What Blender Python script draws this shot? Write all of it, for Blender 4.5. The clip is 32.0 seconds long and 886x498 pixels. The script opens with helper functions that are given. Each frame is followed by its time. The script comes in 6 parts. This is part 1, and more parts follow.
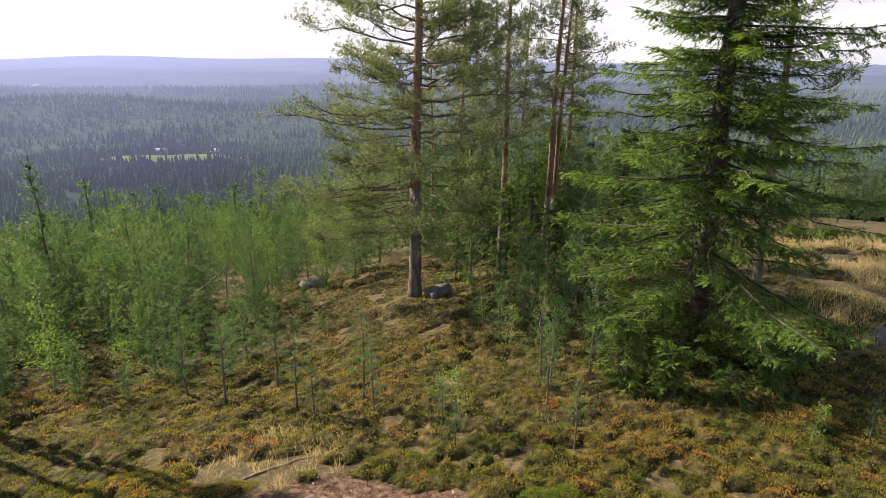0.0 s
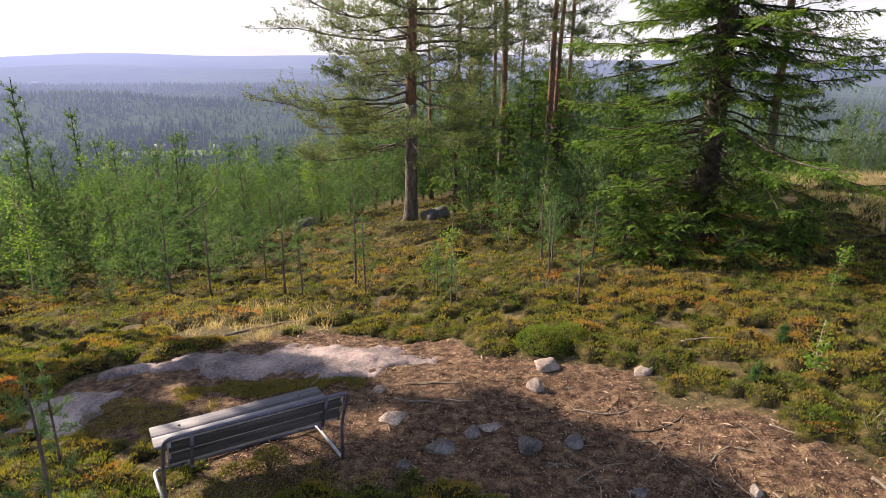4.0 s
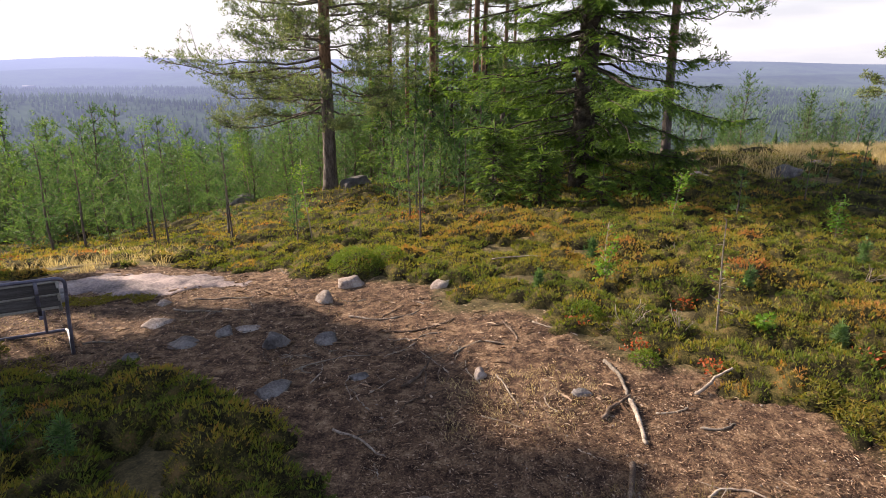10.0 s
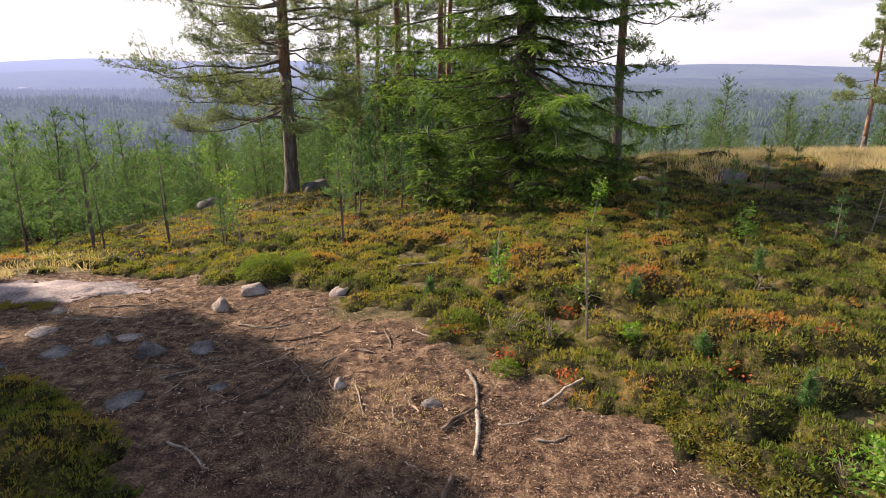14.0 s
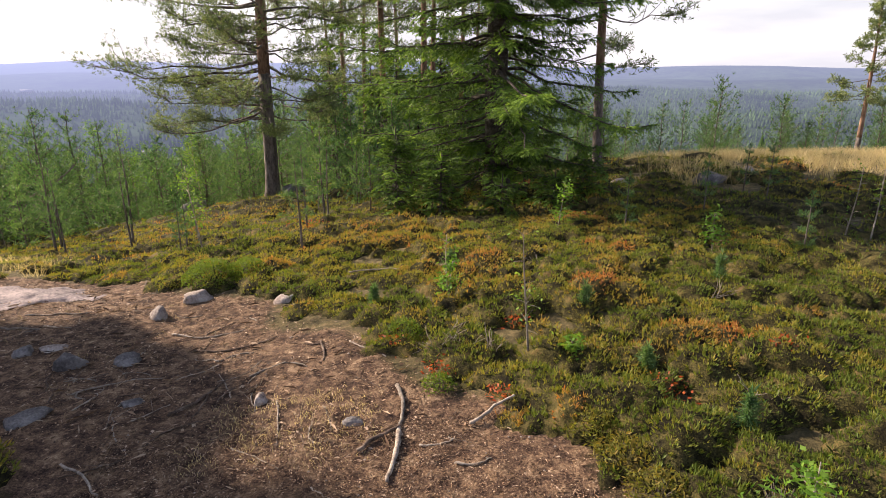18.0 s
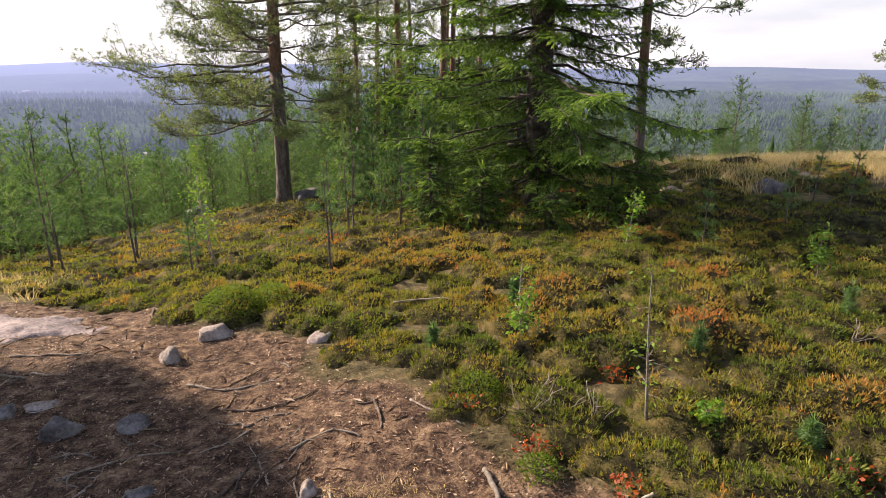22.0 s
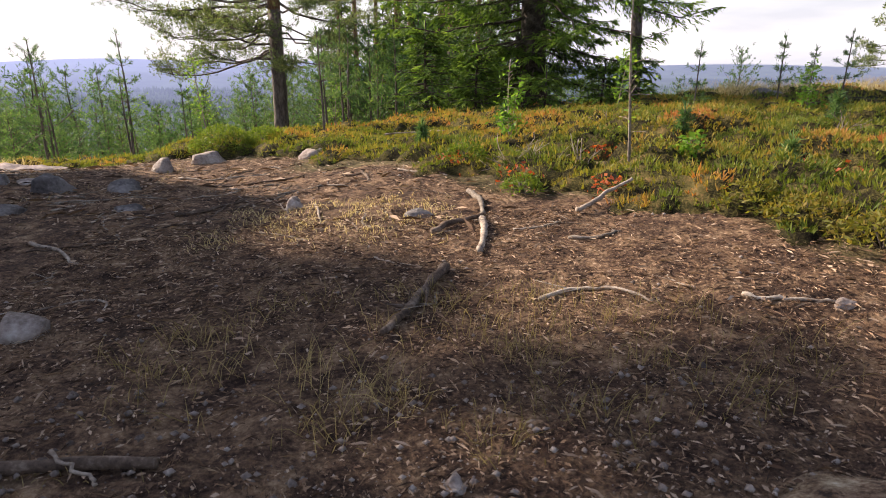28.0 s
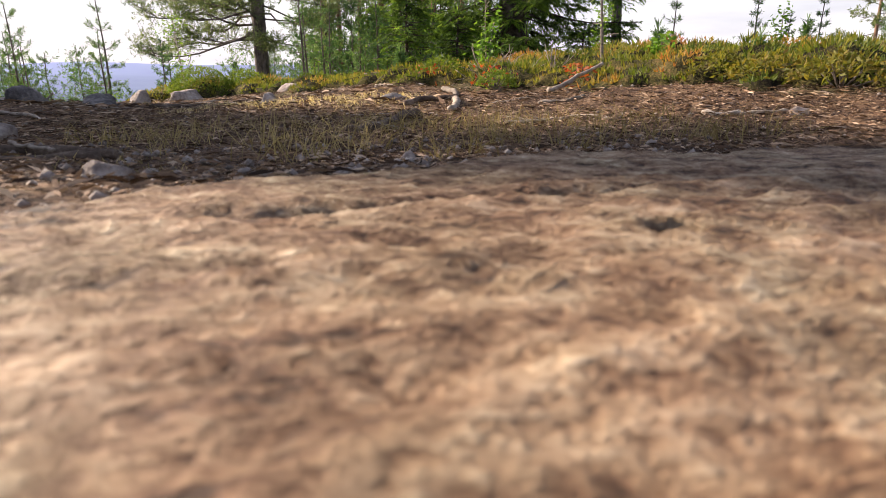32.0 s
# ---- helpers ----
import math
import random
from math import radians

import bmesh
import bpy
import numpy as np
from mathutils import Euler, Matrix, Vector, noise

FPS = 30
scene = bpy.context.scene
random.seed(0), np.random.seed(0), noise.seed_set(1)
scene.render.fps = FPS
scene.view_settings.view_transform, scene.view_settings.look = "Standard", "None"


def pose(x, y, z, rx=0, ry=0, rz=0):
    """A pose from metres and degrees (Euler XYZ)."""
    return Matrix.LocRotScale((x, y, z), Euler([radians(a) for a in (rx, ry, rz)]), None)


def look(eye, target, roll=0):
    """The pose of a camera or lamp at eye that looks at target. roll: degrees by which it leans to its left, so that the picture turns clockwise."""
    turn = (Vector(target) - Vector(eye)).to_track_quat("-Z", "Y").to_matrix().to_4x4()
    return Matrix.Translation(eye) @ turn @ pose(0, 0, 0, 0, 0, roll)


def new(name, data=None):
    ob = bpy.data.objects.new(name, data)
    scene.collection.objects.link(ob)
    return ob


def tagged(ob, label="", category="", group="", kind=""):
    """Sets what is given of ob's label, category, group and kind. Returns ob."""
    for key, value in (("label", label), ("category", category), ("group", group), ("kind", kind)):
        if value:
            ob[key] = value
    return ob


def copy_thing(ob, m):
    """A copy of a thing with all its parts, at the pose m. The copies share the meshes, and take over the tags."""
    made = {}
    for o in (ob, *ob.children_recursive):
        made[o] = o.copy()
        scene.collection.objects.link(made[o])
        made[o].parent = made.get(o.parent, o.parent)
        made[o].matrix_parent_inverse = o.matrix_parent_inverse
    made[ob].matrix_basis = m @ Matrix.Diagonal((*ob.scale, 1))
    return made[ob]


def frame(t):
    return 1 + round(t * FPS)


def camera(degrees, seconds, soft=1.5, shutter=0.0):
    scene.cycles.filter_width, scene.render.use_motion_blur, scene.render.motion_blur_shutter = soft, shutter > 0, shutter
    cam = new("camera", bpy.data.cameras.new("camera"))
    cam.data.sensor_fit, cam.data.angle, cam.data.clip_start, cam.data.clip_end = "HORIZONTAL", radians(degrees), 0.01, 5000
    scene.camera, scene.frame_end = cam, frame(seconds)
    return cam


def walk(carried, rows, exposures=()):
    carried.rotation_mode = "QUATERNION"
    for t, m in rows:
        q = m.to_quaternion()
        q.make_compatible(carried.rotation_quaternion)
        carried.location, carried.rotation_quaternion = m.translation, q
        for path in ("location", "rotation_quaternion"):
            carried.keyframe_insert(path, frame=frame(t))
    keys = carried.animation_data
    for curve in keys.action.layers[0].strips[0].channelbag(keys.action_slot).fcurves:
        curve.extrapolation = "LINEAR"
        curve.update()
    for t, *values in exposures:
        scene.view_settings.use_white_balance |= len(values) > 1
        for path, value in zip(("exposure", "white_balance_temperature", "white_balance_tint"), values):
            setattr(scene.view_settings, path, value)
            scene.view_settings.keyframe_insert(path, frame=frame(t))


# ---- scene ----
cam = camera(73.5, 32.0, soft=0.6)
cam.data.dof.use_dof, cam.data.dof.focus_distance, cam.data.dof.aperture_fstop = True, 7.0, 6.8
PATH = (
    (0, look((0.656, -5.529, 7.373), (0.777, -3.632, 6.753), 0.39)),
    (0.5, look((0.710, -5.529, 6.760), (0.830, -3.631, 6.141), 0.37)),
    (1, look((0.772, -5.545, 6.250), (0.887, -3.648, 5.628), 0.39)),
    (1.5, look((0.767, -5.620, 5.674), (0.885, -3.721, 5.056), 0.38)),
    (2, look((0.771, -5.647, 5.319), (0.890, -3.750, 4.697), 0.40)),
    (2.5, look((0.765, -5.684, 5.094), (0.885, -3.787, 4.471), 0.39)),
    (3, look((0.763, -5.713, 4.846), (0.884, -3.816, 4.225), 0.39)),
    (3.5, look((0.751, -5.707, 4.624), (0.873, -3.812, 3.997), 0.36)),
    (5.5, look((0.788, -5.792, 3.620), (0.918, -3.896, 2.996), 0.40)),
    (6, look((0.784, -5.834, 3.360), (0.919, -3.937, 2.741), 0.40)),
    (6.5, look((0.817, -5.862, 3.208), (0.947, -3.966, 2.585), 0.36)),
    (7, look((0.898, -5.894, 3.192), (1.029, -3.997, 2.572), 0.38)),
    (7.5, look((1.138, -5.962, 3.177), (1.270, -4.065, 2.557), 0.32)),
    (8, look((1.485, -6.034, 3.148), (1.625, -4.137, 2.529), 0.34)),
    (8.5, look((1.970, -6.088, 3.120), (2.110, -4.189, 2.507), 0.32)),
    (9, look((2.503, -6.098, 3.138), (2.646, -4.201, 2.521), 0.32)),
    (9.5, look((3.037, -6.086, 3.113), (3.183, -4.188, 2.499), 0.32)),
    (10, look((3.558, -6.049, 3.106), (3.700, -4.152, 2.489), 0.29)),
    (10.5, look((4.029, -6.049, 3.100), (4.174, -4.152, 2.484), 0.34)),
    (11, look((4.468, -6.083, 3.089), (4.615, -4.186, 2.473), 0.33)),
    (11.5, look((4.868, -6.111, 3.070), (5.016, -4.212, 2.459), 0.34)),
    (12, look((5.103, -6.112, 3.064), (5.253, -4.213, 2.454), 0.39)),
    (12.5, look((5.076, -6.103, 3.070), (5.226, -4.204, 2.460), 0.40)),
    (13, look((5.019, -6.092, 3.070), (5.168, -4.195, 2.456), 0.35)),
    (13.5, look((4.951, -6.099, 3.046), (5.102, -4.200, 2.436), 0.34)),
    (14, look((4.911, -6.098, 3.170), (5.061, -4.200, 2.560), 0.35)),
    (14.5, look((4.875, -6.110, 3.212), (5.024, -4.210, 2.604), 0.33)),
    (16.5, look((5.065, -5.930, 3.183), (5.214, -4.030, 2.575), 0.28)),
    (17, look((5.437, -5.866, 3.166), (5.585, -3.967, 2.555), 0.29)),
    (17.5, look((5.603, -5.830, 3.133), (5.750, -3.930, 2.527), 0.29)),
    (18, look((5.614, -5.813, 3.120), (5.761, -3.912, 2.515), 0.28)),
    (18.5, look((5.545, -5.799, 3.118), (5.694, -3.899, 2.512), 0.28)),
    (19, look((5.468, -5.740, 3.126), (5.613, -3.841, 2.515), 0.31)),
    (19.5, look((5.336, -5.642, 3.103), (5.482, -3.741, 2.498), 0.36)),
    (20, look((5.146, -5.435, 3.094), (5.291, -3.534, 2.490), 0.37)),
    (20.5, look((4.970, -5.143, 3.099), (5.114, -3.242, 2.492), 0.34)),
    (21, look((4.916, -4.826, 3.108), (5.060, -2.927, 2.498), 0.33)),
    (21.5, look((5.008, -4.550, 3.090), (5.150, -2.648, 2.486), 0.25)),
    (22, look((4.994, -4.446, 3.013), (5.137, -2.544, 2.412), 0.30)),
    (22.5, look((4.926, -4.464, 2.538), (5.063, -2.564, 1.928), 0.33)),
    (23, look((4.844, -4.527, 2.131), (4.983, -2.630, 1.511), 0.35)),
    (23.5, look((4.788, -4.580, 1.782), (4.925, -2.685, 1.157), 0.31)),
    (24, look((4.751, -4.623, 1.530), (4.889, -2.729, 0.902), 0.33)),
    (24.5, look((4.741, -4.656, 1.501), (4.879, -2.762, 0.874), 0.34)),
    (25, look((4.739, -4.699, 1.501), (4.877, -2.804, 0.877), 0.35)),
    (25.5, look((4.870, -4.752, 1.471), (5.007, -2.854, 0.856), 0.35)),
    (27.5, look((5.126, -5.080, 1.207), (5.266, -3.184, 0.585), 0.33)),
    (28, look((5.075, -5.117, 1.133), (5.215, -3.217, 0.524), 0.37)),
    (28.5, look((5.054, -5.173, 0.946), (5.194, -3.274, 0.334), 0.32)),
    (29, look((5.018, -5.245, 0.724), (5.157, -3.345, 0.115), 0.34)),
    (29.5, look((5.049, -5.336, 0.510), (5.187, -3.435, -0.095), 0.32)),
    (30, look((5.143, -5.388, 0.412), (5.277, -3.488, -0.197), 0.38)),
    (30.5, look((5.143, -5.390, 0.413), (5.277, -3.488, -0.192), 0.37)),
    (31, look((5.140, -5.390, 0.412), (5.275, -3.489, -0.193), 0.38)),
    (31.5, look((5.146, -5.396, 0.410), (5.321, -3.498, -0.193), 0.37)),
    (32, look((5.138, -5.399, 0.400), (5.322, -3.499, -0.198), 0.37)),
)
EXPOSURES = ((0, 1.14, 6650, 18.5), (32, 1.14, 6650, 18.5))
walk(cam, PATH, EXPOSURES)

# ---- light ----
SUN_AZ, SUN_EL = radians(-56), radians(29)
sun_way = Vector((math.sin(SUN_AZ) * math.cos(SUN_EL), math.cos(SUN_AZ) * math.cos(SUN_EL), math.sin(SUN_EL)))
sun = new("sun", bpy.data.lights.new("sun", "SUN"))
sun.data.energy, sun.data.angle, sun.data.color = 5.0, radians(0.6), (1.0, 0.88, 0.70)
sun.matrix_world = look(sun_way * 60, (0, 0, 0))
world = bpy.data.worlds.new("sky")
scene.world = world
world.use_nodes = True
wn, wl = world.node_tree.nodes, world.node_tree.links
sky = wn.new("ShaderNodeTexSky")
sky.sky_type, sky.sun_disc, sky.sun_elevation, sky.sun_rotation = "NISHITA", False, SUN_EL, SUN_AZ % (2 * math.pi)
sky.dust_density, sky.air_density = 1.0, 1.0
# broken cloud, closing to bright haze low over the horizon
wco, wmap = wn.new("ShaderNodeTexCoord"), wn.new("ShaderNodeMapping")
wmap.inputs["Scale"].default_value = (2.2, 2.2, 11.0)
cloud, cramp = wn.new("ShaderNodeTexNoise"), wn.new("ShaderNodeValToRGB")
cloud.inputs["Scale"].default_value, cloud.inputs["Detail"].default_value = 1.7, 7.0
cramp.color_ramp.elements[0].position, cramp.color_ramp.elements[1].position = 0.42, 0.66
high = wn.new("ShaderNodeSeparateXYZ")
low = wn.new("ShaderNodeMapRange")
low.inputs["From Min"].default_value, low.inputs["From Max"].default_value = 0.02, 0.42
low.inputs["To Min"].default_value, low.inputs["To Max"].default_value = 0.93, 0.12
grey = wn.new("ShaderNodeMixRGB")
grey.inputs["Color1"].default_value, grey.inputs["Color2"].default_value = (4.9, 5.05, 5.5, 1), (6.6, 6.65, 6.7, 1)
cmix = wn.new("ShaderNodeMixRGB")
wl.new(wco.outputs["Generated"], wmap.inputs["Vector"])
wl.new(wco.outputs["Generated"], high.inputs[0])
wl.new(high.outputs["Z"], low.inputs["Value"])
wl.new(wmap.outputs["Vector"], cloud.inputs["Vector"])
wl.new(cloud.outputs["Fac"], cramp.inputs["Fac"])
wl.new(cramp.outputs["Color"], grey.inputs["Fac"])
wl.new(low.outputs["Result"], cmix.inputs["Fac"])
wl.new(sky.outputs["Color"], cmix.inputs["Color1"])
wl.new(grey.outputs["Color"], cmix.inputs["Color2"])
wl.new(cmix.outputs["Color"], wn["Background"].inputs["Color"])
wn["Background"].inputs["Strength"].default_value = 0.082

# ---- materials ----
def ramp(nt, stops):
    r = nt.nodes.new("ShaderNodeValToRGB")
    while len(r.color_ramp.elements) < len(stops):
        r.color_ramp.elements.new(0.5)
    for e, (p, c) in zip(r.color_ramp.elements, stops):
        e.position, e.color = p, (*c, 1)
    return r


def noise_node(nt, scale, detail=4.0, rough=0.55, vec=None, stretch=None):
    n = nt.nodes.new("ShaderNodeTexNoise")
    n.inputs["Scale"].default_value, n.inputs["Detail"].default_value, n.inputs["Roughness"].default_value = scale, detail, rough
    if vec is not None:
        if stretch:
            m = nt.nodes.new("ShaderNodeMapping")
            m.inputs["Scale"].default_value = stretch
            nt.links.new(vec, m.inputs["Vector"])
            vec = m.outputs["Vector"]
        nt.links.new(vec, n.inputs["Vector"])
    return n


def blend(nt, kind, fac, a, b):
    m = nt.nodes.new("ShaderNodeMixRGB")
    m.blend_type = kind
    for socket, v in zip(m.inputs, (fac, a, b)):
        if isinstance(v, (int, float)):
            socket.default_value = v
        elif isinstance(v, tuple):
            socket.default_value = (*v, 1)
        else:
            nt.links.new(v, socket)
    return m.outputs["Color"]


def blank(name):
    m = bpy.data.materials.new(name)
    m.use_nodes = True
    return m, m.node_tree, m.node_tree.nodes["Principled BSDF"]


def rough_surface(name, stops, scale, fine=None, rough=0.85, bump=0.4, depth=0.02, stretch=None, metal=0.0, spec=0.3, vary=0.0, tints=None):
    """A grained surface: colours at two scales, bump from both."""
    m, nt, bsdf = blank(name)
    co = nt.nodes.new("ShaderNodeTexCoord").outputs["Object"]
    big = noise_node(nt, scale, 5, 0.6, co, stretch)
    small = noise_node(nt, fine or scale * 9, 4, 0.65, co, stretch)
    col = ramp(nt, stops)
    mixed = blend(nt, "OVERLAY", 0.75, big.outputs["Fac"], small.outputs["Fac"])
    nt.links.new(mixed, col.inputs["Fac"])
    out = col.outputs["Color"]
    if tints:
        first, second, size = tints
        veil = ramp(nt, ((0.40, first), (0.60, second)))
        nt.links.new(noise_node(nt, size, 3, 0.6, co).outputs["Fac"], veil.inputs["Fac"])
        out = blend(nt, "MULTIPLY", 1.0, out, veil.outputs["Color"])
    if vary:
        info, hsv = nt.nodes.new("ShaderNodeObjectInfo"), nt.nodes.new("ShaderNodeHueSaturation")
        mr = nt.nodes.new("ShaderNodeMapRange")
        mr.inputs["To Min"].default_value, mr.inputs["To Max"].default_value = 1 - vary, 1 + vary
        nt.links.new(info.outputs["Random"], mr.inputs["Value"])
        nt.links.new(mr.outputs["Result"], hsv.inputs["Value"])
        nt.links.new(out, hsv.inputs["Color"])
        out = hsv.outputs["Color"]
    nt.links.new(out, bsdf.inputs["Base Color"])
    b = nt.nodes.new("ShaderNodeBump")
    b.inputs["Strength"].default_value, b.inputs["Distance"].default_value = bump, depth
    nt.links.new(mixed, b.inputs["Height"])
    nt.links.new(b.outputs["Normal"], bsdf.inputs["Normal"])
    bsdf.inputs["Roughness"].default_value, bsdf.inputs["Metallic"].default_value = rough, metal
    bsdf.inputs["Specular IOR Level"].default_value = spec
    return m


def leaf_surface(name, stops, glow=0.35, tone=False, rough=0.6, patch=1.2, single=0.4):
    """Needles and leaves: colour by piece and by patch, light shining through."""
    m, nt, bsdf = blank(name)
    geo = nt.nodes.new("ShaderNodeNewGeometry")
    co = nt.nodes.new("ShaderNodeTexCoord").outputs["Object"]
    n = noise_node(nt, patch, 3, 0.6, co)
    mixed = blend(nt, "MIX", single, n.outputs["Fac"], geo.outputs["Random Per Island"])
    if tone:
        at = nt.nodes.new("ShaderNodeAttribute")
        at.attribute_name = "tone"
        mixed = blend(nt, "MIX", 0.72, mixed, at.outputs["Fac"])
    else:
        info = nt.nodes.new("ShaderNodeObjectInfo")
        mixed = blend(nt, "MIX", 0.2, mixed, info.outputs["Random"])
    col = ramp(nt, stops)
    nt.links.new(mixed, col.inputs["Fac"])
    nt.links.new(col.outputs["Color"], bsdf.inputs["Base Color"])
    bsdf.inputs["Roughness"].default_value, bsdf.inputs["Specular IOR Level"].default_value = rough, 0.25
    tr, mix = nt.nodes.new("ShaderNodeBsdfTranslucent"), nt.nodes.new("ShaderNodeMixShader")
    warm = blend(nt, "MULTIPLY", 1.0, col.outputs["Color"], (1.5, 1.45, 0.8))
    nt.links.new(warm, tr.inputs["Color"])
    mix.inputs["Fac"].default_value = glow
    nt.links.new(bsdf.outputs[0], mix.inputs[1])
    nt.links.new(tr.outputs[0], mix.inputs[2])
    nt.links.new(mix.outputs[0], nt.nodes["Material Output"].inputs["Surface"])
    return m


GRANITE = rough_surface("pink_grey_granite", ((0.28, (0.085, 0.065, 0.055)), (0.46, (0.25, 0.20, 0.17)), (0.58, (0.36, 0.30, 0.26)), (0.74, (0.50, 0.45, 0.40))), 3.0, 38, 0.85, 0.7, 0.02, vary=0.18)
# granite at about half tone: shade painted in for the clearing's shaded stones
GREY_STONE = rough_surface("grey_shade_toned_granite", ((0.28, (0.050, 0.045, 0.045)), (0.46, (0.135, 0.120, 0.115)), (0.58, (0.205, 0.185, 0.175)), (0.74, (0.31, 0.285, 0.265))), 3.0, 38, 0.85, 0.8, 0.02, vary=0.15)
SLAB = rough_surface("weathered_pink_granite", ((0.30, (0.085, 0.068, 0.070)), (0.44, (0.20, 0.16, 0.155)), (0.58, (0.34, 0.265, 0.245)), (0.75, (0.48, 0.40, 0.365))), 1.3, 26, 0.85, 0.6, 0.02)
DARK_STONE = rough_surface("dark_lichened_granite", ((0.3, (0.05, 0.045, 0.045)), (0.5, (0.13, 0.115, 0.11)), (0.7, (0.25, 0.23, 0.22))), 2.5, 30, 0.9, 0.7, 0.03)
LEDGE = rough_surface("layered_tan_granite", ((0.30, (0.030, 0.016, 0.009)), (0.39, (0.125, 0.072, 0.042)), (0.48, (0.225, 0.150, 0.095)), (0.57, (0.31, 0.225, 0.150)), (0.68, (0.46, 0.375, 0.275)), (0.78, (0.58, 0.51, 0.42))), 18.0, 110, 0.75, 1.0, 0.014, stretch=(0.8, 1.5, 2.0), spec=0.3, tints=((1.0, 0.90, 0.83), (0.92, 0.90, 0.82), 7.0))
BARK = rough_surface("grey_pine_bark", ((0.3, (0.045, 0.035, 0.03)), (0.5, (0.13, 0.105, 0.09)), (0.7, (0.23, 0.19, 0.165))), 6.0, 28, 0.9, 1.0, 0.03, stretch=(1, 1, 0.3))
BARK_RED = rough_surface("orange_pine_bark", ((0.3, (0.08, 0.045, 0.03)), (0.5, (0.22, 0.13, 0.085)), (0.7, (0.34, 0.22, 0.15))), 5.0, 26, 0.9, 0.7, 0.02, stretch=(1, 1, 0.35))
BARK_DARK = rough_surface("dark_spruce_bark", ((0.3, (0.025, 0.02, 0.017)), (0.55, (0.075, 0.06, 0.05)), (0.75, (0.15, 0.13, 0.115))), 7.0, 30, 0.95, 0.9, 0.02)
TWIG = rough_surface("dead_grey_wood", ((0.3, (0.12, 0.09, 0.07)), (0.55, (0.30, 0.25, 0.20)), (0.75, (0.46, 0.41, 0.35))), 9.0, 60, 0.9, 0.6, 0.006, stretch=(1, 1, 1), vary=0.3)
ROOT = rough_surface("barked_root_wood", ((0.3, (0.040, 0.026, 0.018)), (0.55, (0.130, 0.090, 0.065)), (0.75, (0.28, 0.22, 0.17))), 10.0, 60, 0.9, 0.8, 0.008, vary=0.2)
STEEL_PALE = rough_surface("pale_steel", ((0.3, (0.34, 0.33, 0.33)), (0.55, (0.52, 0.51, 0.51)), (0.8, (0.66, 0.65, 0.64))), 9.0, 90, 0.5, 0.15, 0.002, metal=0.2, spec=0.5)
PLANK_SEAT = rough_surface("purple_grey_seat_board", ((0.3, (0.09, 0.085, 0.095)), (0.55, (0.17, 0.16, 0.175)), (0.75, (0.26, 0.25, 0.265))), 3.0, 40, 0.6, 0.4, 0.004, stretch=(0.35, 6, 6), vary=0.1)
STEEL = rough_surface("worn_violet_grey_painted_steel", ((0.3, (0.085, 0.080, 0.110)), (0.6, (0.150, 0.142, 0.190)), (0.8, (0.24, 0.23, 0.28))), 8.0, 90, 0.42, 0.15, 0.002, metal=0.35, spec=0.5)
PLANK = rough_surface("weathered_dark_plank", ((0.3, (0.035, 0.032, 0.034)), (0.55, (0.085, 0.078, 0.078)), (0.75, (0.16, 0.15, 0.15))), 3.0, 40, 0.7, 0.5, 0.004, stretch=(0.35, 6, 6), vary=0.15)
PLANK_EDGE = rough_surface("bleached_board_edge", ((0.3, (0.20, 0.19, 0.18)), (0.6, (0.36, 0.34, 0.32)), (0.8, (0.46, 0.44, 0.42))), 4.0, 40, 0.8, 0.3, 0.003)

PINE = leaf_surface("pine_needles", ((0.2, (0.040, 0.068, 0.030)), (0.5, (0.115, 0.162, 0.070)), (0.8, (0.26, 0.30, 0.135))), 0.38)
PINE_YOUNG = leaf_surface("young_pine_needles", ((0.2, (0.026, 0.070, 0.028)), (0.5, (0.080, 0.160, 0.058)), (0.8, (0.195, 0.280, 0.095))), 0.38)
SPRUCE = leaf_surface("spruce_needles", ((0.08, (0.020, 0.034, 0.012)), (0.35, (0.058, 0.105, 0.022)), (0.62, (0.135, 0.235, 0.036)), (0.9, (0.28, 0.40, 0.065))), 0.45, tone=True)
BIRCH = leaf_surface("birch_leaves", ((0.2, (0.075, 0.165, 0.022)), (0.5, (0.14, 0.27, 0.035)), (0.8, (0.25, 0.34, 0.055))), 0.45)
GREEN = leaf_surface("fresh_green_leaves", ((0.2, (0.06, 0.10, 0.014)), (0.5, (0.12, 0.18, 0.02)), (0.8, (0.21, 0.26, 0.035))), 0.4)
RUST = leaf_surface("rusty_bilberry_leaves", ((0.2, (0.16, 0.03, 0.012)), (0.5, (0.30, 0.06, 0.02)), (0.8, (0.42, 0.13, 0.03))), 0.4)
HEATH = leaf_surface("heather_shoots", ((0.05, (0.054, 0.090, 0.016)), (0.25, (0.132, 0.165, 0.024)), (0.48, (0.255, 0.218, 0.038)), (0.68, (0.35, 0.195, 0.052)), (0.84, (0.39, 0.145, 0.048)), (0.97, (0.43, 0.10, 0.042))), 0.38, tone=True)
# opaque fill sheet, coloured dark to stand for shade inside the heather
HEATH_MAT = rough_surface("heather_shade_mat", ((0.32, (0.010, 0.008, 0.005)), (0.46, (0.034, 0.030, 0.012)), (0.58, (0.085, 0.074, 0.024)), (0.72, (0.17, 0.11, 0.045))), 5.0, 70, 0.95, 1.0, 0.03, spec=0.1)
HEATH_BUSH = leaf_surface("olive_heather_leaves", ((0.2, (0.06, 0.075, 0.015)), (0.5, (0.15, 0.15, 0.025)), (0.8, (0.26, 0.17, 0.035))), 0.42, patch=4.0)
STRAW = leaf_surface("dry_grass", ((0.1, (0.25, 0.18, 0.10)), (0.5, (0.50, 0.40, 0.24)), (0.9, (0.70, 0.61, 0.42))), 0.42)
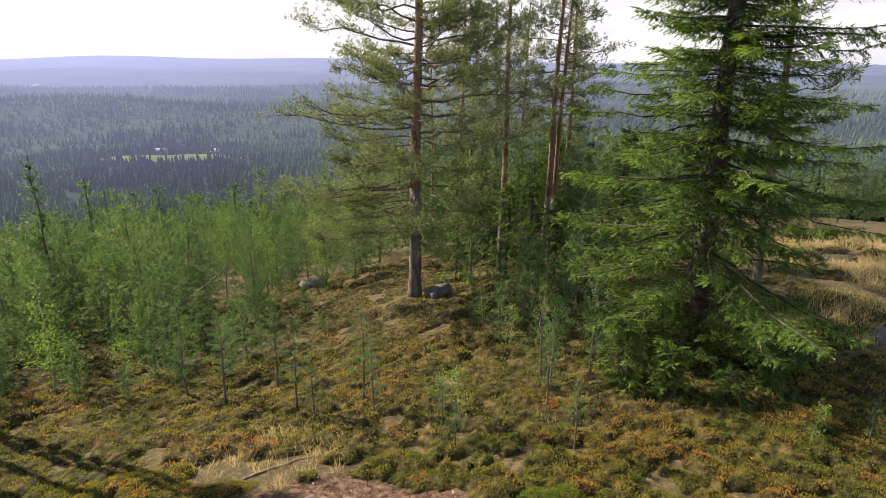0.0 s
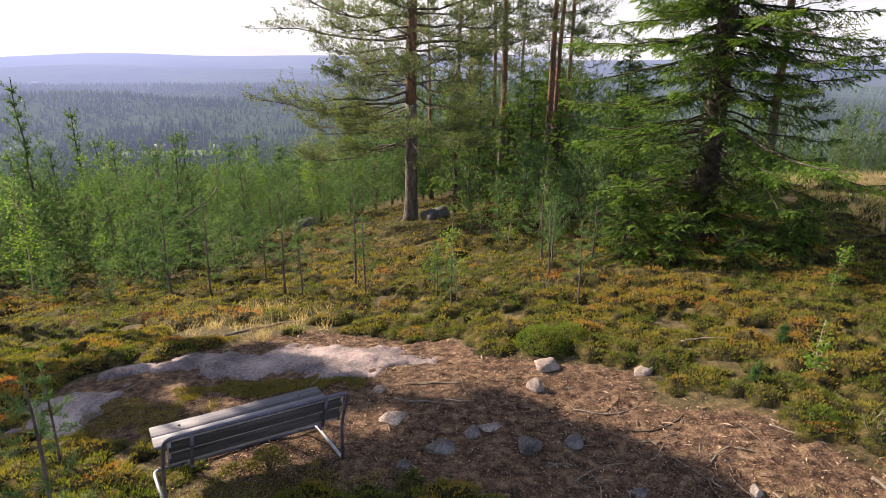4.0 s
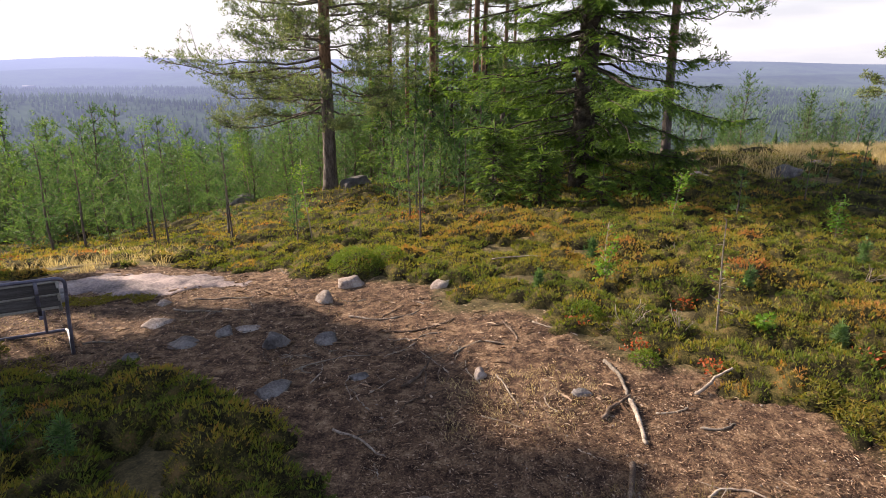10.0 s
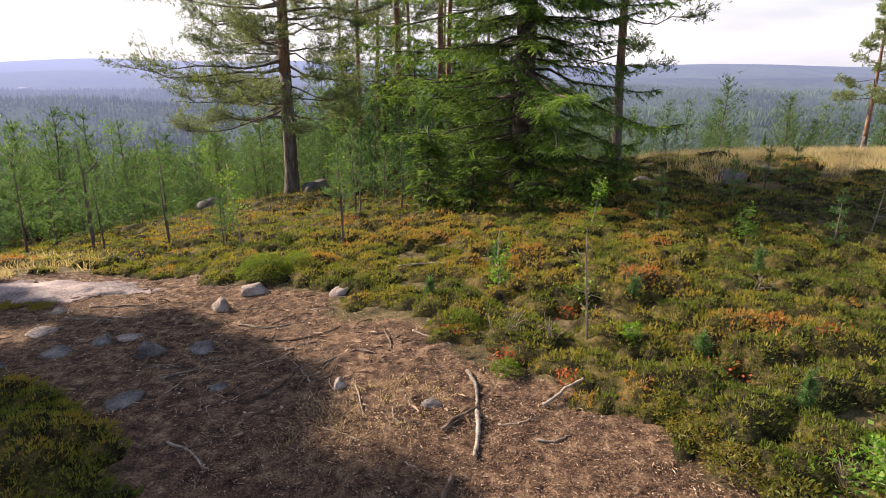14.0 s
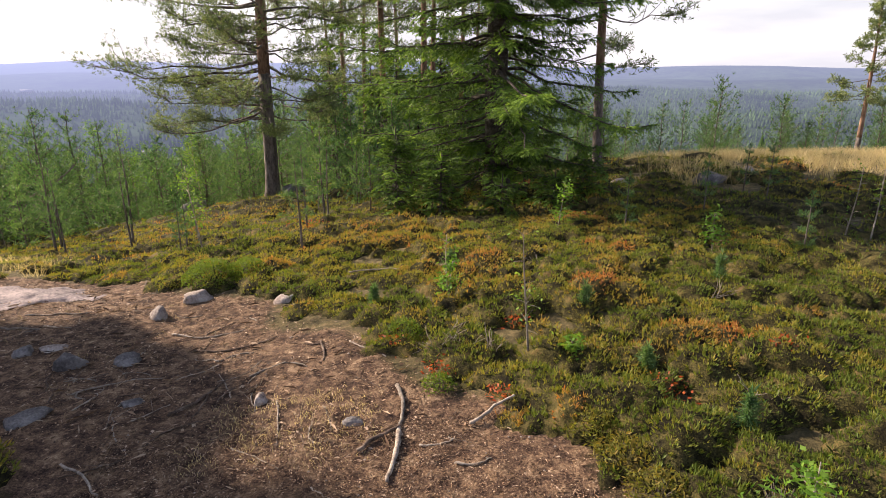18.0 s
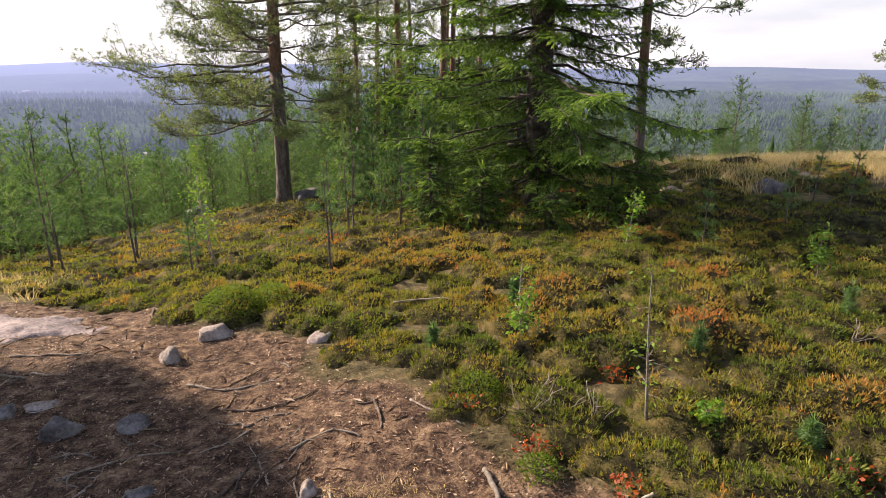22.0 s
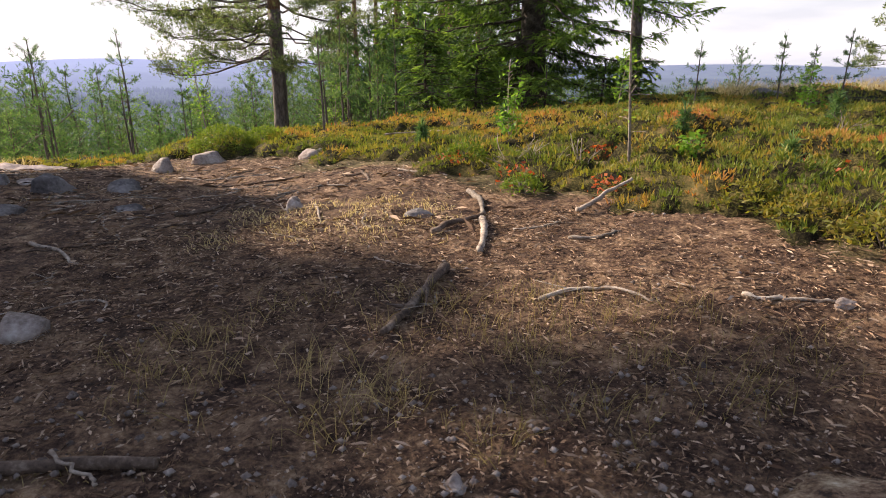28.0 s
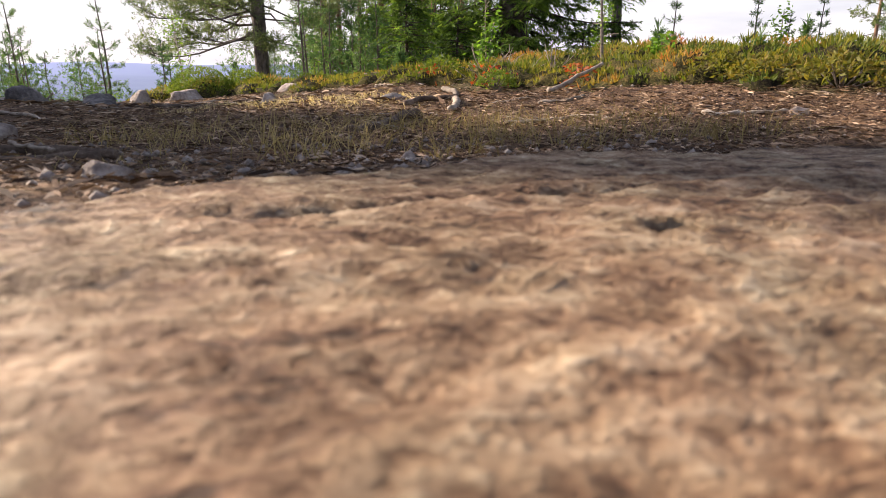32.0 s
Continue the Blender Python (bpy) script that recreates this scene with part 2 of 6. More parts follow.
GRASS = leaf_surface("thin_green_grass", ((0.1, (0.11, 0.090, 0.036)), (0.45, (0.23, 0.180, 0.088)), (0.9, (0.48, 0.385, 0.235))), 0.40)
LITTER = leaf_surface("bark_and_leaf_litter", ((0.10, (0.030, 0.017, 0.011)), (0.38, (0.12, 0.070, 0.042)), (0.66, (0.30, 0.190, 0.115)), (0.85, (0.54, 0.41, 0.30)), (0.96, (0.78, 0.68, 0.57))), 0.05, rough=0.85, single=0.9)
MOSS = leaf_surface("yellow_green_moss", ((0.2, (0.09, 0.085, 0.012)), (0.5, (0.19, 0.165, 0.02)), (0.8, (0.30, 0.26, 0.05))), 0.3)


def ground_surface():
    """Bare trodden soil, moss and humus, by the mesh's own zones."""
    m, nt, bsdf = blank("hilltop_soil_and_moss")
    co = nt.nodes.new("ShaderNodeTexCoord").outputs["Object"]
    zone = nt.nodes.new("ShaderNodeAttribute")
    zone.attribute_name = "bare"
    big, mid, fine = noise_node(nt, 0.9, 5, 0.6, co), noise_node(nt, 7, 6, 0.7, co), noise_node(nt, 55, 5, 0.75, co)
    grain = blend(nt, "OVERLAY", 0.8, mid.outputs["Fac"], fine.outputs["Fac"])
    soil = ramp(nt, ((0.33, (0.021, 0.012, 0.009)), (0.46, (0.080, 0.048, 0.032)), (0.6, (0.182, 0.116, 0.070)), (0.78, (0.38, 0.275, 0.180))))
    nt.links.new(grain, soil.inputs["Fac"])
    humus = ramp(nt, ((0.3, (0.042, 0.034, 0.018)), (0.5, (0.105, 0.085, 0.040)), (0.7, (0.21, 0.155, 0.075))))
    nt.links.new(grain, humus.inputs["Fac"])
    edge = nt.nodes.new("ShaderNodeMath")
    edge.operation = "ADD"
    shift = nt.nodes.new("ShaderNodeMapRange")
    shift.inputs["To Min"].default_value, shift.inputs["To Max"].default_value = -0.35, 0.35
    nt.links.new(mid.outputs["Fac"], shift.inputs["Value"])
    nt.links.new(zone.outputs["Fac"], edge.inputs[0])
    nt.links.new(shift.outputs["Result"], edge.inputs[1])
    cut = ramp(nt, ((0.40, (0, 0, 0)), (0.60, (1, 1, 1))))
    nt.links.new(edge.outputs[0], cut.inputs["Fac"])
    patchy = blend(nt, "MULTIPLY", 0.5, soil.outputs["Color"], big.outputs["Fac"])
    soiled = blend(nt, "ADD", 0.5, patchy, soil.outputs["Color"])
    nt.links.new(blend(nt, "MIX", cut.outputs["Color"], humus.outputs["Color"], soiled), bsdf.inputs["Base Color"])
    b = nt.nodes.new("ShaderNodeBump")
    b.inputs["Strength"].default_value, b.inputs["Distance"].default_value = 0.9, 0.03
    nt.links.new(grain, b.inputs["Height"])
    nt.links.new(b.outputs["Normal"], bsdf.inputs["Normal"])
    bsdf.inputs["Roughness"].default_value, bsdf.inputs["Specular IOR Level"].default_value = 0.95, 0.15
    return m


def hazed_surface(name, near, far, dark):
    """Woods of the far valley: a backdrop with distance haze painted in as blue emission."""
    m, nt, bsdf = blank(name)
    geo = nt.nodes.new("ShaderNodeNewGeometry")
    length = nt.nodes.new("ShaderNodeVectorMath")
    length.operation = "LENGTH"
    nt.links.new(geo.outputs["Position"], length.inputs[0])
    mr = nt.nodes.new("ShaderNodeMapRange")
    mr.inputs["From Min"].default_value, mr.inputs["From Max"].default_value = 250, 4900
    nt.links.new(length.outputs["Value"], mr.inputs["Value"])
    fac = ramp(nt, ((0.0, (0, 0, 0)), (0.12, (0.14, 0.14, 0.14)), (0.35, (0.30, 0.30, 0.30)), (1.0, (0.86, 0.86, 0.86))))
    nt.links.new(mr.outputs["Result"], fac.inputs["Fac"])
    # painted haze is thicker on the sun's side, thinner towards +x
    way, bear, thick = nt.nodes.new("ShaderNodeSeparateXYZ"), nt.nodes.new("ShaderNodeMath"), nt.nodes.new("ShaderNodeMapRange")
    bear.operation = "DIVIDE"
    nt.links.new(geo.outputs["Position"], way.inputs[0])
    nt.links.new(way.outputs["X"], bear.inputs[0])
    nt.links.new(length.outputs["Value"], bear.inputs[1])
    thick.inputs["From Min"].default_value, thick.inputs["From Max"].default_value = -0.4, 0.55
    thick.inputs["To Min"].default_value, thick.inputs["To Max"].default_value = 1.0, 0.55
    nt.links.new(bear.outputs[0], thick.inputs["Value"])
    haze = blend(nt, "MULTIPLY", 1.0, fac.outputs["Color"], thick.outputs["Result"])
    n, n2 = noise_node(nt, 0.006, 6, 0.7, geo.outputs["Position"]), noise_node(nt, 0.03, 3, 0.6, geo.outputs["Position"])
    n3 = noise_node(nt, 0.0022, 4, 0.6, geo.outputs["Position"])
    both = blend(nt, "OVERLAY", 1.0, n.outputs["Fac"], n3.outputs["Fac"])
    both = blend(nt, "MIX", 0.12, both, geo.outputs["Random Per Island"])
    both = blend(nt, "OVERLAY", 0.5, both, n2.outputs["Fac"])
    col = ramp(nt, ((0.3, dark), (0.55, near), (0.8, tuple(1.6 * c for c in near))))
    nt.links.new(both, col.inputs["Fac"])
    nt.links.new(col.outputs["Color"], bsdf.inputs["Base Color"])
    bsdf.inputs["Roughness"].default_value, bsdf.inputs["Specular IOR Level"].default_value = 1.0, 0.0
    # the haze: plain emission mixed over the lit colour by distance
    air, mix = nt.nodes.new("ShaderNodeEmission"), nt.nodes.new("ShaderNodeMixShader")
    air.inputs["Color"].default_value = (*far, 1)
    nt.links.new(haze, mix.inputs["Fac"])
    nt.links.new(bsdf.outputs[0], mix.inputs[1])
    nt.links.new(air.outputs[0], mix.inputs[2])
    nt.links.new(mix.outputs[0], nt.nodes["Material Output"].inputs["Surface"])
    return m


SOIL = ground_surface()
# emission colour that stands in for the blue haze of distance
HAZE_GLOW = (0.315, 0.355, 0.55)
VALLEY = hazed_surface("valley_backdrop", (0.045, 0.07, 0.035), HAZE_GLOW, (0.018, 0.03, 0.02))
WOODS = hazed_surface("distant_woods_backdrop", (0.055, 0.092, 0.032), HAZE_GLOW, (0.014, 0.030, 0.016))
FIELD = hazed_surface("distant_meadow_backdrop", (0.15, 0.19, 0.055), HAZE_GLOW, (0.10, 0.14, 0.04))
ROOFING = hazed_surface("distant_roof_backdrop", (0.34, 0.34, 0.36), HAZE_GLOW, (0.25, 0.25, 0.27))
WALLING = hazed_surface("distant_wall_backdrop", (0.22, 0.17, 0.13), HAZE_GLOW, (0.16, 0.12, 0.09))
# the lake's sheen is painted: near-white base and a brighter emission
WATER = hazed_surface("distant_lake_backdrop", (0.7, 0.75, 0.8), (0.85, 0.9, 1.0), (0.6, 0.65, 0.7))


# ---- mesh helpers ----
rng = np.random.default_rng(7)


class Heap:
    """Collects vertices and faces (triangles and quads) of one mesh."""

    def __init__(self):
        self.v, self.f, self.tone, self.slot, self.count, self.now = [], [], [], [], 0, 0

    def add(self, v, f, tone=None):
        v, f = np.asarray(v, float).reshape(-1, 3), np.asarray(f, int)
        if len(v) == 0:
            return self
        self.v.append(v)
        self.f.append(f + self.count)
        self.slot.append(self.now)
        if tone is not None:
            self.tone.append(np.broadcast_to(np.asarray(tone, float), (len(v),)))
        self.count += len(v)
        return self

    def mesh(self, name, smooth=False):
        me = bpy.data.meshes.new(name)
        v = np.concatenate(self.v)
        sizes = np.concatenate([np.full(len(f), f.shape[1]) for f in self.f])
        loops = np.concatenate([f.ravel() for f in self.f])
        me.vertices.add(len(v))
        me.vertices.foreach_set("co", v.ravel().astype(np.float32))
        me.loops.add(len(loops))
        me.loops.foreach_set("vertex_index", loops.astype(np.int32))
        me.polygons.add(len(sizes))
        starts = np.concatenate([[0], np.cumsum(sizes)[:-1]])
        me.polygons.foreach_set("loop_start", starts.astype(np.int32))
        me.polygons.foreach_set("loop_total", sizes.astype(np.int32))
        if smooth:
            me.polygons.foreach_set("use_smooth", np.ones(len(sizes), bool))
        if self.tone:
            layer = me.attributes.new("tone", "FLOAT", "POINT")
            layer.data.foreach_set("value", np.concatenate(self.tone).astype(np.float32))
        if any(self.slot):
            me.polygons.foreach_set("material_index", np.concatenate([np.full(len(f), k) for f, k in zip(self.f, self.slot)]).astype(np.int32))
        me.update(calc_edges=True)
        me.validate()
        return me


def part(name, shape, material, parent=None, label="", smooth=False):
    """Links a heap, a bmesh or a mesh as one object, under a thing if one is given."""
    if isinstance(shape, Heap):
        me = shape.mesh(name, smooth)
    elif isinstance(shape, bmesh.types.BMesh):
        me = bpy.data.meshes.new(name)
        for f in shape.faces:
            f.smooth = smooth
        shape.to_mesh(me)
        shape.free()
    else:
        me = shape
    if not me.materials:
        for m in material if isinstance(material, tuple) else (material,):
            me.materials.append(m)
    ob = new(name, me)
    if parent is not None:
        ob.parent = parent
    return tagged(ob, label)


def thing(name, label, category, at=(0, 0, 0), turn=0.0, group="", kind=""):
    ob = new(name)
    ob.empty_display_size = 0.2
    ob.matrix_basis = pose(*at, 0, 0, turn)
    return tagged(ob, label, category, group, kind)


def unit(v):
    return v / np.maximum(np.linalg.norm(v, axis=-1, keepdims=True), 1e-9)


def tube(path, radii, sides=6, cap=True):
    """A tapered tube along a path."""
    p = np.asarray(path, float)
    r = np.broadcast_to(np.asarray(radii, float), (len(p),))
    way = unit(np.gradient(p, axis=0))
    ref = np.where(np.abs(way[:, 2:3]) > 0.9, [[1.0, 0, 0]], [[0, 0, 1.0]])
    u = unit(np.cross(ref, way))
    for k in range(1, len(u)):
        if u[k] @ u[k - 1] < 0:
            u[k] = -u[k]
    w = np.cross(way, u)
    a = np.linspace(0, 2 * np.pi, sides, endpoint=False)
    ring = np.cos(a)[None, :, None] * u[:, None] + np.sin(a)[None, :, None] * w[:, None]
    v = (p[:, None] + r[:, None, None] * ring).reshape(-1, 3)
    i, j = np.meshgrid(np.arange(len(p) - 1), np.arange(sides), indexing="ij")
    k = (j + 1) % sides
    f = np.stack([i * sides + j, i * sides + k, (i + 1) * sides + k, (i + 1) * sides + j], -1).reshape(-1, 4)
    if cap:
        n = len(v)
        v = np.vstack([v, p[:1], p[-1:]])
        j = np.arange(sides)
        ends = np.concatenate([np.stack([np.full(sides, n), (j + 1) % sides, j, j], -1)[:, :3],
                               np.stack([np.full(sides, n + 1), (len(p) - 1) * sides + j, (len(p) - 1) * sides + (j + 1) % sides], -1)])
        return v, f, ends
    return v, f, None


def add_tube(heap, path, radii, sides=6, cap=True, tone=None):
    v, f, ends = tube(path, radii, sides, cap)
    base = heap.count
    heap.add(v, f, tone)
    if ends is not None:
        heap.f.append(ends + base)
        heap.slot.append(heap.now)
    return heap


def add_limb(heap, path, radii, sides, cap, tone=None):
    heap.now = 1
    add_tube(heap, path, radii, sides, cap, tone)
    heap.now = 0


def smooth_path(points, n):
    """A curve through a few points."""
    p = np.asarray(points, float)
    s = np.linspace(0, len(p) - 1, n)
    i = np.clip(s.astype(int), 0, len(p) - 2)
    t = (s - i)[:, None]
    a, b, c, d = p[np.maximum(i - 1, 0)], p[i], p[i + 1], p[np.minimum(i + 2, len(p) - 1)]
    return 0.5 * (2 * b + (c - a) * t + (2 * a - 5 * b + 4 * c - d) * t**2 + (3 * b - a - 3 * c + d) * t**3)


def kites(heap, base, way, side, length, width, sag=0.0, tone=None):
    """Slim pointed blades: one quad each, from base along way, widest before the middle."""
    n = len(base)
    if n == 0:
        return
    way, side = unit(way), unit(side)
    length, width = np.broadcast_to(length, (n,))[:, None], np.broadcast_to(width, (n,))[:, None]
    mid = base + way * length * 0.45
    tip = base + way * length - np.array([0, 0, 1.0]) * sag * length
    v = np.stack([base, mid + side * width / 2, tip, mid - side * width / 2], 1).reshape(-1, 3)
    f = np.arange(4 * n).reshape(n, 4)
    heap.add(v, f, None if tone is None else np.repeat(np.broadcast_to(tone, (n,)), 4))


def dirs(n, up=(-1, 1), g=None):
    g = g or rng
    z, a = g.uniform(*up, n), g.uniform(0, 2 * np.pi, n)
    s = np.sqrt(np.maximum(0, 1 - z * z))
    return np.stack([s * np.cos(a), s * np.sin(a), z], 1)


def tufts(heap, at, way, needles, length, width, g, spread=0.75):
    """Bunches of needles standing round the ends of twigs."""
    n = len(at)
    at, way = np.repeat(at, needles, 0), np.repeat(unit(way), needles, 0)
    d = unit(way * g.uniform(0.15, 1.0, (len(at), 1)) + dirs(len(at), g=g) * spread)
    at = at - way * g.uniform(0, 1.0, (len(at), 1)) * length * 0.9
    kites(heap, at, d, np.cross(d, dirs(len(at), g=g)), length * g.uniform(0.7, 1.15, len(at)), width)


# ---- trees ----
def spruce_tree(name, label, height, reach, seed, at, low=0.25, gap=0.34, per=7, twigs=26, lean=0.0, group="", fat=1.0, taper=0.6, longest=0.7, seen=99.0, spray=0.11, dead=0):
    g = np.random.default_rng(seed)
    tree = thing(name, label, "tree", at, 0, group)
    trunk, crown = Heap(), Heap()
    zs = np.linspace(-0.25, height, 14)
    axis = np.stack([lean * zs + 0.03 * np.sin(zs * 1.3 + seed), 0.03 * np.cos(zs * 1.1), zs], 1)
    rad = 0.016 * height * (1 - zs.clip(0) / height) ** 0.85 + 0.008
    rad[0] *= 1.35
    add_tube(trunk, axis, rad, 12)
    z, turn = low, g.uniform(0, 6)
    while z < height - 0.15:
        count = per if z < height * 0.9 else 4
        for k in range(count):
            zz = max(low * 0.6, z + g.uniform(-0.30, 0.30) * min(1.0, height / 8))
            s = 1 - zz / height
            L = reach * (max(0.0, s)**taper) * g.uniform(0.35, 1.15) * (1.25 if g.uniform() < 0.15 else 1.0) + 0.12
            if zz < 0.12 * height:
                L *= g.uniform(0.5, 0.9)
            a = turn + 2 * np.pi * k / count + g.uniform(-0.35, 0.35)
            out = np.array([np.cos(a), np.sin(a), 0])
            rise = 0.55 - 0.95 * s
            u = np.linspace(0, 1, 7)
            px = L * u
            pz = zz + L * ((rise * 0.5 + g.uniform(-0.12, 0.12)) * u - 0.20 * s * u**1.5 + 0.18 * s * u**4)
            path = np.stack([axis[0, 0] + lean * zz + out[0] * px, out[1] * px, pz], 1)
            path[1:] += g.normal(0, 0.012 * L, (6, 3))
            add_limb(crown, path, (0.006 + 0.009 * L) * (1 - 0.85 * u), 4, False, 0.2)
            n = max(5, int(twigs * L / 2.2 * (1.0 if zz < seen else 0.25)))
            t = np.sort(g.uniform(0.14, 1.0, n) ** (0.8 if zz < 0.3 * height else 1.0))
            i = np.clip((t * 6).astype(int), 0, 5)
            q = path[i] + (path[i + 1] - path[i]) * (t * 6 - i)[:, None]
            ahead = unit(path[i + 1] - path[i])
            cross = np.cross(ahead, [0, 0, 1.0])
            sgn = np.where(np.arange(n) % 2 == 0, 1.0, -1.0)[:, None]
            tw = unit(ahead * 0.75 + cross * sgn * g.uniform(0.5, 1.5, (n, 1)) + np.array([0, 0, -1.0]) * g.uniform(-0.25, 1.0, (n, 1)))
            tl = (0.14 + 0.30 * L * (1 - t) ** 0.8 * g.uniform(0.3, 1.1, n)).clip(0.10, longest)
            # short needled sprays set along each twig; green turns paler outward along bough and twig
            flat = unit(np.cross(tw, [0, 0, 1.0]))
            bough = g.normal(0, 0.10)
            rows = 14 if zz < seen else 5
            for r in range(rows):
                frac = (r + g.uniform(0, 1, n)) / rows
                fan = (0.9 if r % 2 else -0.9) * (1 - 0.45 * frac) * g.uniform(0.3, 1.2, n)
                d = unit(tw + flat * fan[:, None] + np.array([0, 0, -1.0]) * g.uniform(-0.4, 0.6, (n, 1)))
                b = q + tw * (tl * frac)[:, None]
                side = unit(np.cross(d, [0, 0, 1.0]) + dirs(n, g=g) * 0.7)
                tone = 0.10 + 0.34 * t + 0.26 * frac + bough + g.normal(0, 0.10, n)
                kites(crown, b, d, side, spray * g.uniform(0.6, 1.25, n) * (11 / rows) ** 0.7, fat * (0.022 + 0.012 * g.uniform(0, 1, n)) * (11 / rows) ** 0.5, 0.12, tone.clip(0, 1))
            # bare dead side twigs near the trunk
            if dead and zz < 0.45 * height:
                for m in range(dead):
                    w = g.uniform(0.08, 0.5)
                    e = unit(out * 0.5 + dirs(1, (-0.9, 0.1), g)[0])
                    c = path[min(5, int(w * 6))]
                    add_limb(crown, c + e * np.linspace(0, g.uniform(0.2, 0.55), 3)[:, None], (0.006, 0.004, 0.002), 3, False, 0.2)
        turn += 0.9
        z += gap * g.uniform(0.75, 1.2) * (0.55 + 0.45 * (1 - z / height))
    top = axis[-1]
    kites(crown, np.repeat(top[None], 6, 0) - [0, 0, 0.2], dirs(6, (0.7, 1), g), dirs(6, g=g), 0.28, 0.04, 0.0, 0.6)
    part("trunk", trunk, BARK_DARK, tree, smooth=True)
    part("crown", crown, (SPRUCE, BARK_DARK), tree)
    return tree


def pine_tree(name, label, height, reach, seed, at, bare=0.3, girth=0.2, count=46, tuft_n=34, needles=11, lean=0.0, low_side=None, red=0.35, group="", needle=(0.13, 0.017), seen=99.0):
    """A grown pine: grey foot, orange upper trunk, crooked limbs with clumps of needles."""
    g = np.random.default_rng(seed)
    tree = thing(name, label, "tree", at, 0, group)
    foot, upper, crown = Heap(), Heap(), Heap()
    zs = np.linspace(-0.3, height, 26)
    axis = np.stack([lean * zs + 0.03 * np.sin(zs * 0.7 + seed) - 0.03 * np.sin(seed), 0.03 * np.cos(zs * 0.6 + seed), zs], 1)
    rad = girth * (1 - 0.9 * zs.clip(0) / height) ** 0.8 + 0.01
    rad[:2] *= (1.55, 1.12)
    cut = max(3, int(26 * red))
    add_tube(foot, axis[: cut + 1], rad[: cut + 1], 14)
    add_tube(upper, axis[cut:], rad[cut:], 12)
    for k in range(count):
        h = bare + (0.985 - bare) * (k + g.uniform(0, 0.8)) / count
        z, s = h * height, (h - bare) / (1 - bare)
        L = reach * (0.55 + 0.45 * np.sin(np.pi * min(1, s * 1.15 + 0.12))) * (1.02 - 0.72 * s**1.6) * g.uniform(0.6, 1.1)
        a = k * 2.4 + g.uniform(-0.5, 0.5)
        if low_side is not None and s < 0.3 and g.uniform() < 0.3:
            a = low_side + g.uniform(-0.9, 0.9)
        out = np.array([np.cos(a), np.sin(a), 0])
        u = np.linspace(0, 1, 7)
        path = np.stack([np.interp(z, zs, axis[:, 0]) + out[0] * L * u, out[1] * L * u, z + L * ((0.75 * s - 0.28) * u + 0.16 * u**3)], 1)
        path[1:] += np.cumsum(g.normal(0, 0.035 * L, (6, 3)), 0)
        add_limb(crown, path, (0.007 + 0.0095 * L) * (1 - 0.8 * u), 5, False)
        subs = 5 + int(4.5 * L)
        ends, ways = [], []
        for m in range(subs):
            t = g.uniform(0.35, 1.0) if s < 0.55 else g.uniform(0.2, 1.0)
            i = min(5, int(t * 6))
            q = path[i] + (path[i + 1] - path[i]) * (t * 6 - i)
            d = unit(unit(path[i + 1] - path[i]) + dirs(1, (-0.25, 0.7), g)[0] * 0.95)
            l = L * g.uniform(0.16, 0.34) * (1.15 - 0.5 * t) + 0.1
            w = np.linspace(0, 1, 4)[:, None]
            twig = q + d * l * w + np.array([0, 0, 1.0]) * 0.12 * l * w**2 + g.normal(0, 0.02, (4, 3)) * w
            add_limb(crown, twig, 0.012 * (1 - 0.7 * w[:, 0]), 3, False)
            n = max(4, int(tuft_n / subs * 2.6 * (1.0 if z < seen else 0.3)))
            tt = g.uniform(0.3, 1.0, n)
            ends.append(twig[0] + (twig[3] - twig[0]) * tt[:, None] + g.normal(0, 0.10, (n, 3)))
            ways.append(unit(d + dirs(n, (-0.2, 1), g) * 0.7))
        tufts(crown, np.concatenate(ends), np.concatenate(ways), needles, *needle, g)
    part("trunk", foot, BARK, tree, "grey scaly bark at the foot", True)
    part("upper_trunk", upper, BARK_RED, tree, "orange flaking upper bark", True)
    part("crown", crown, (PINE, BARK), tree)
    return tree


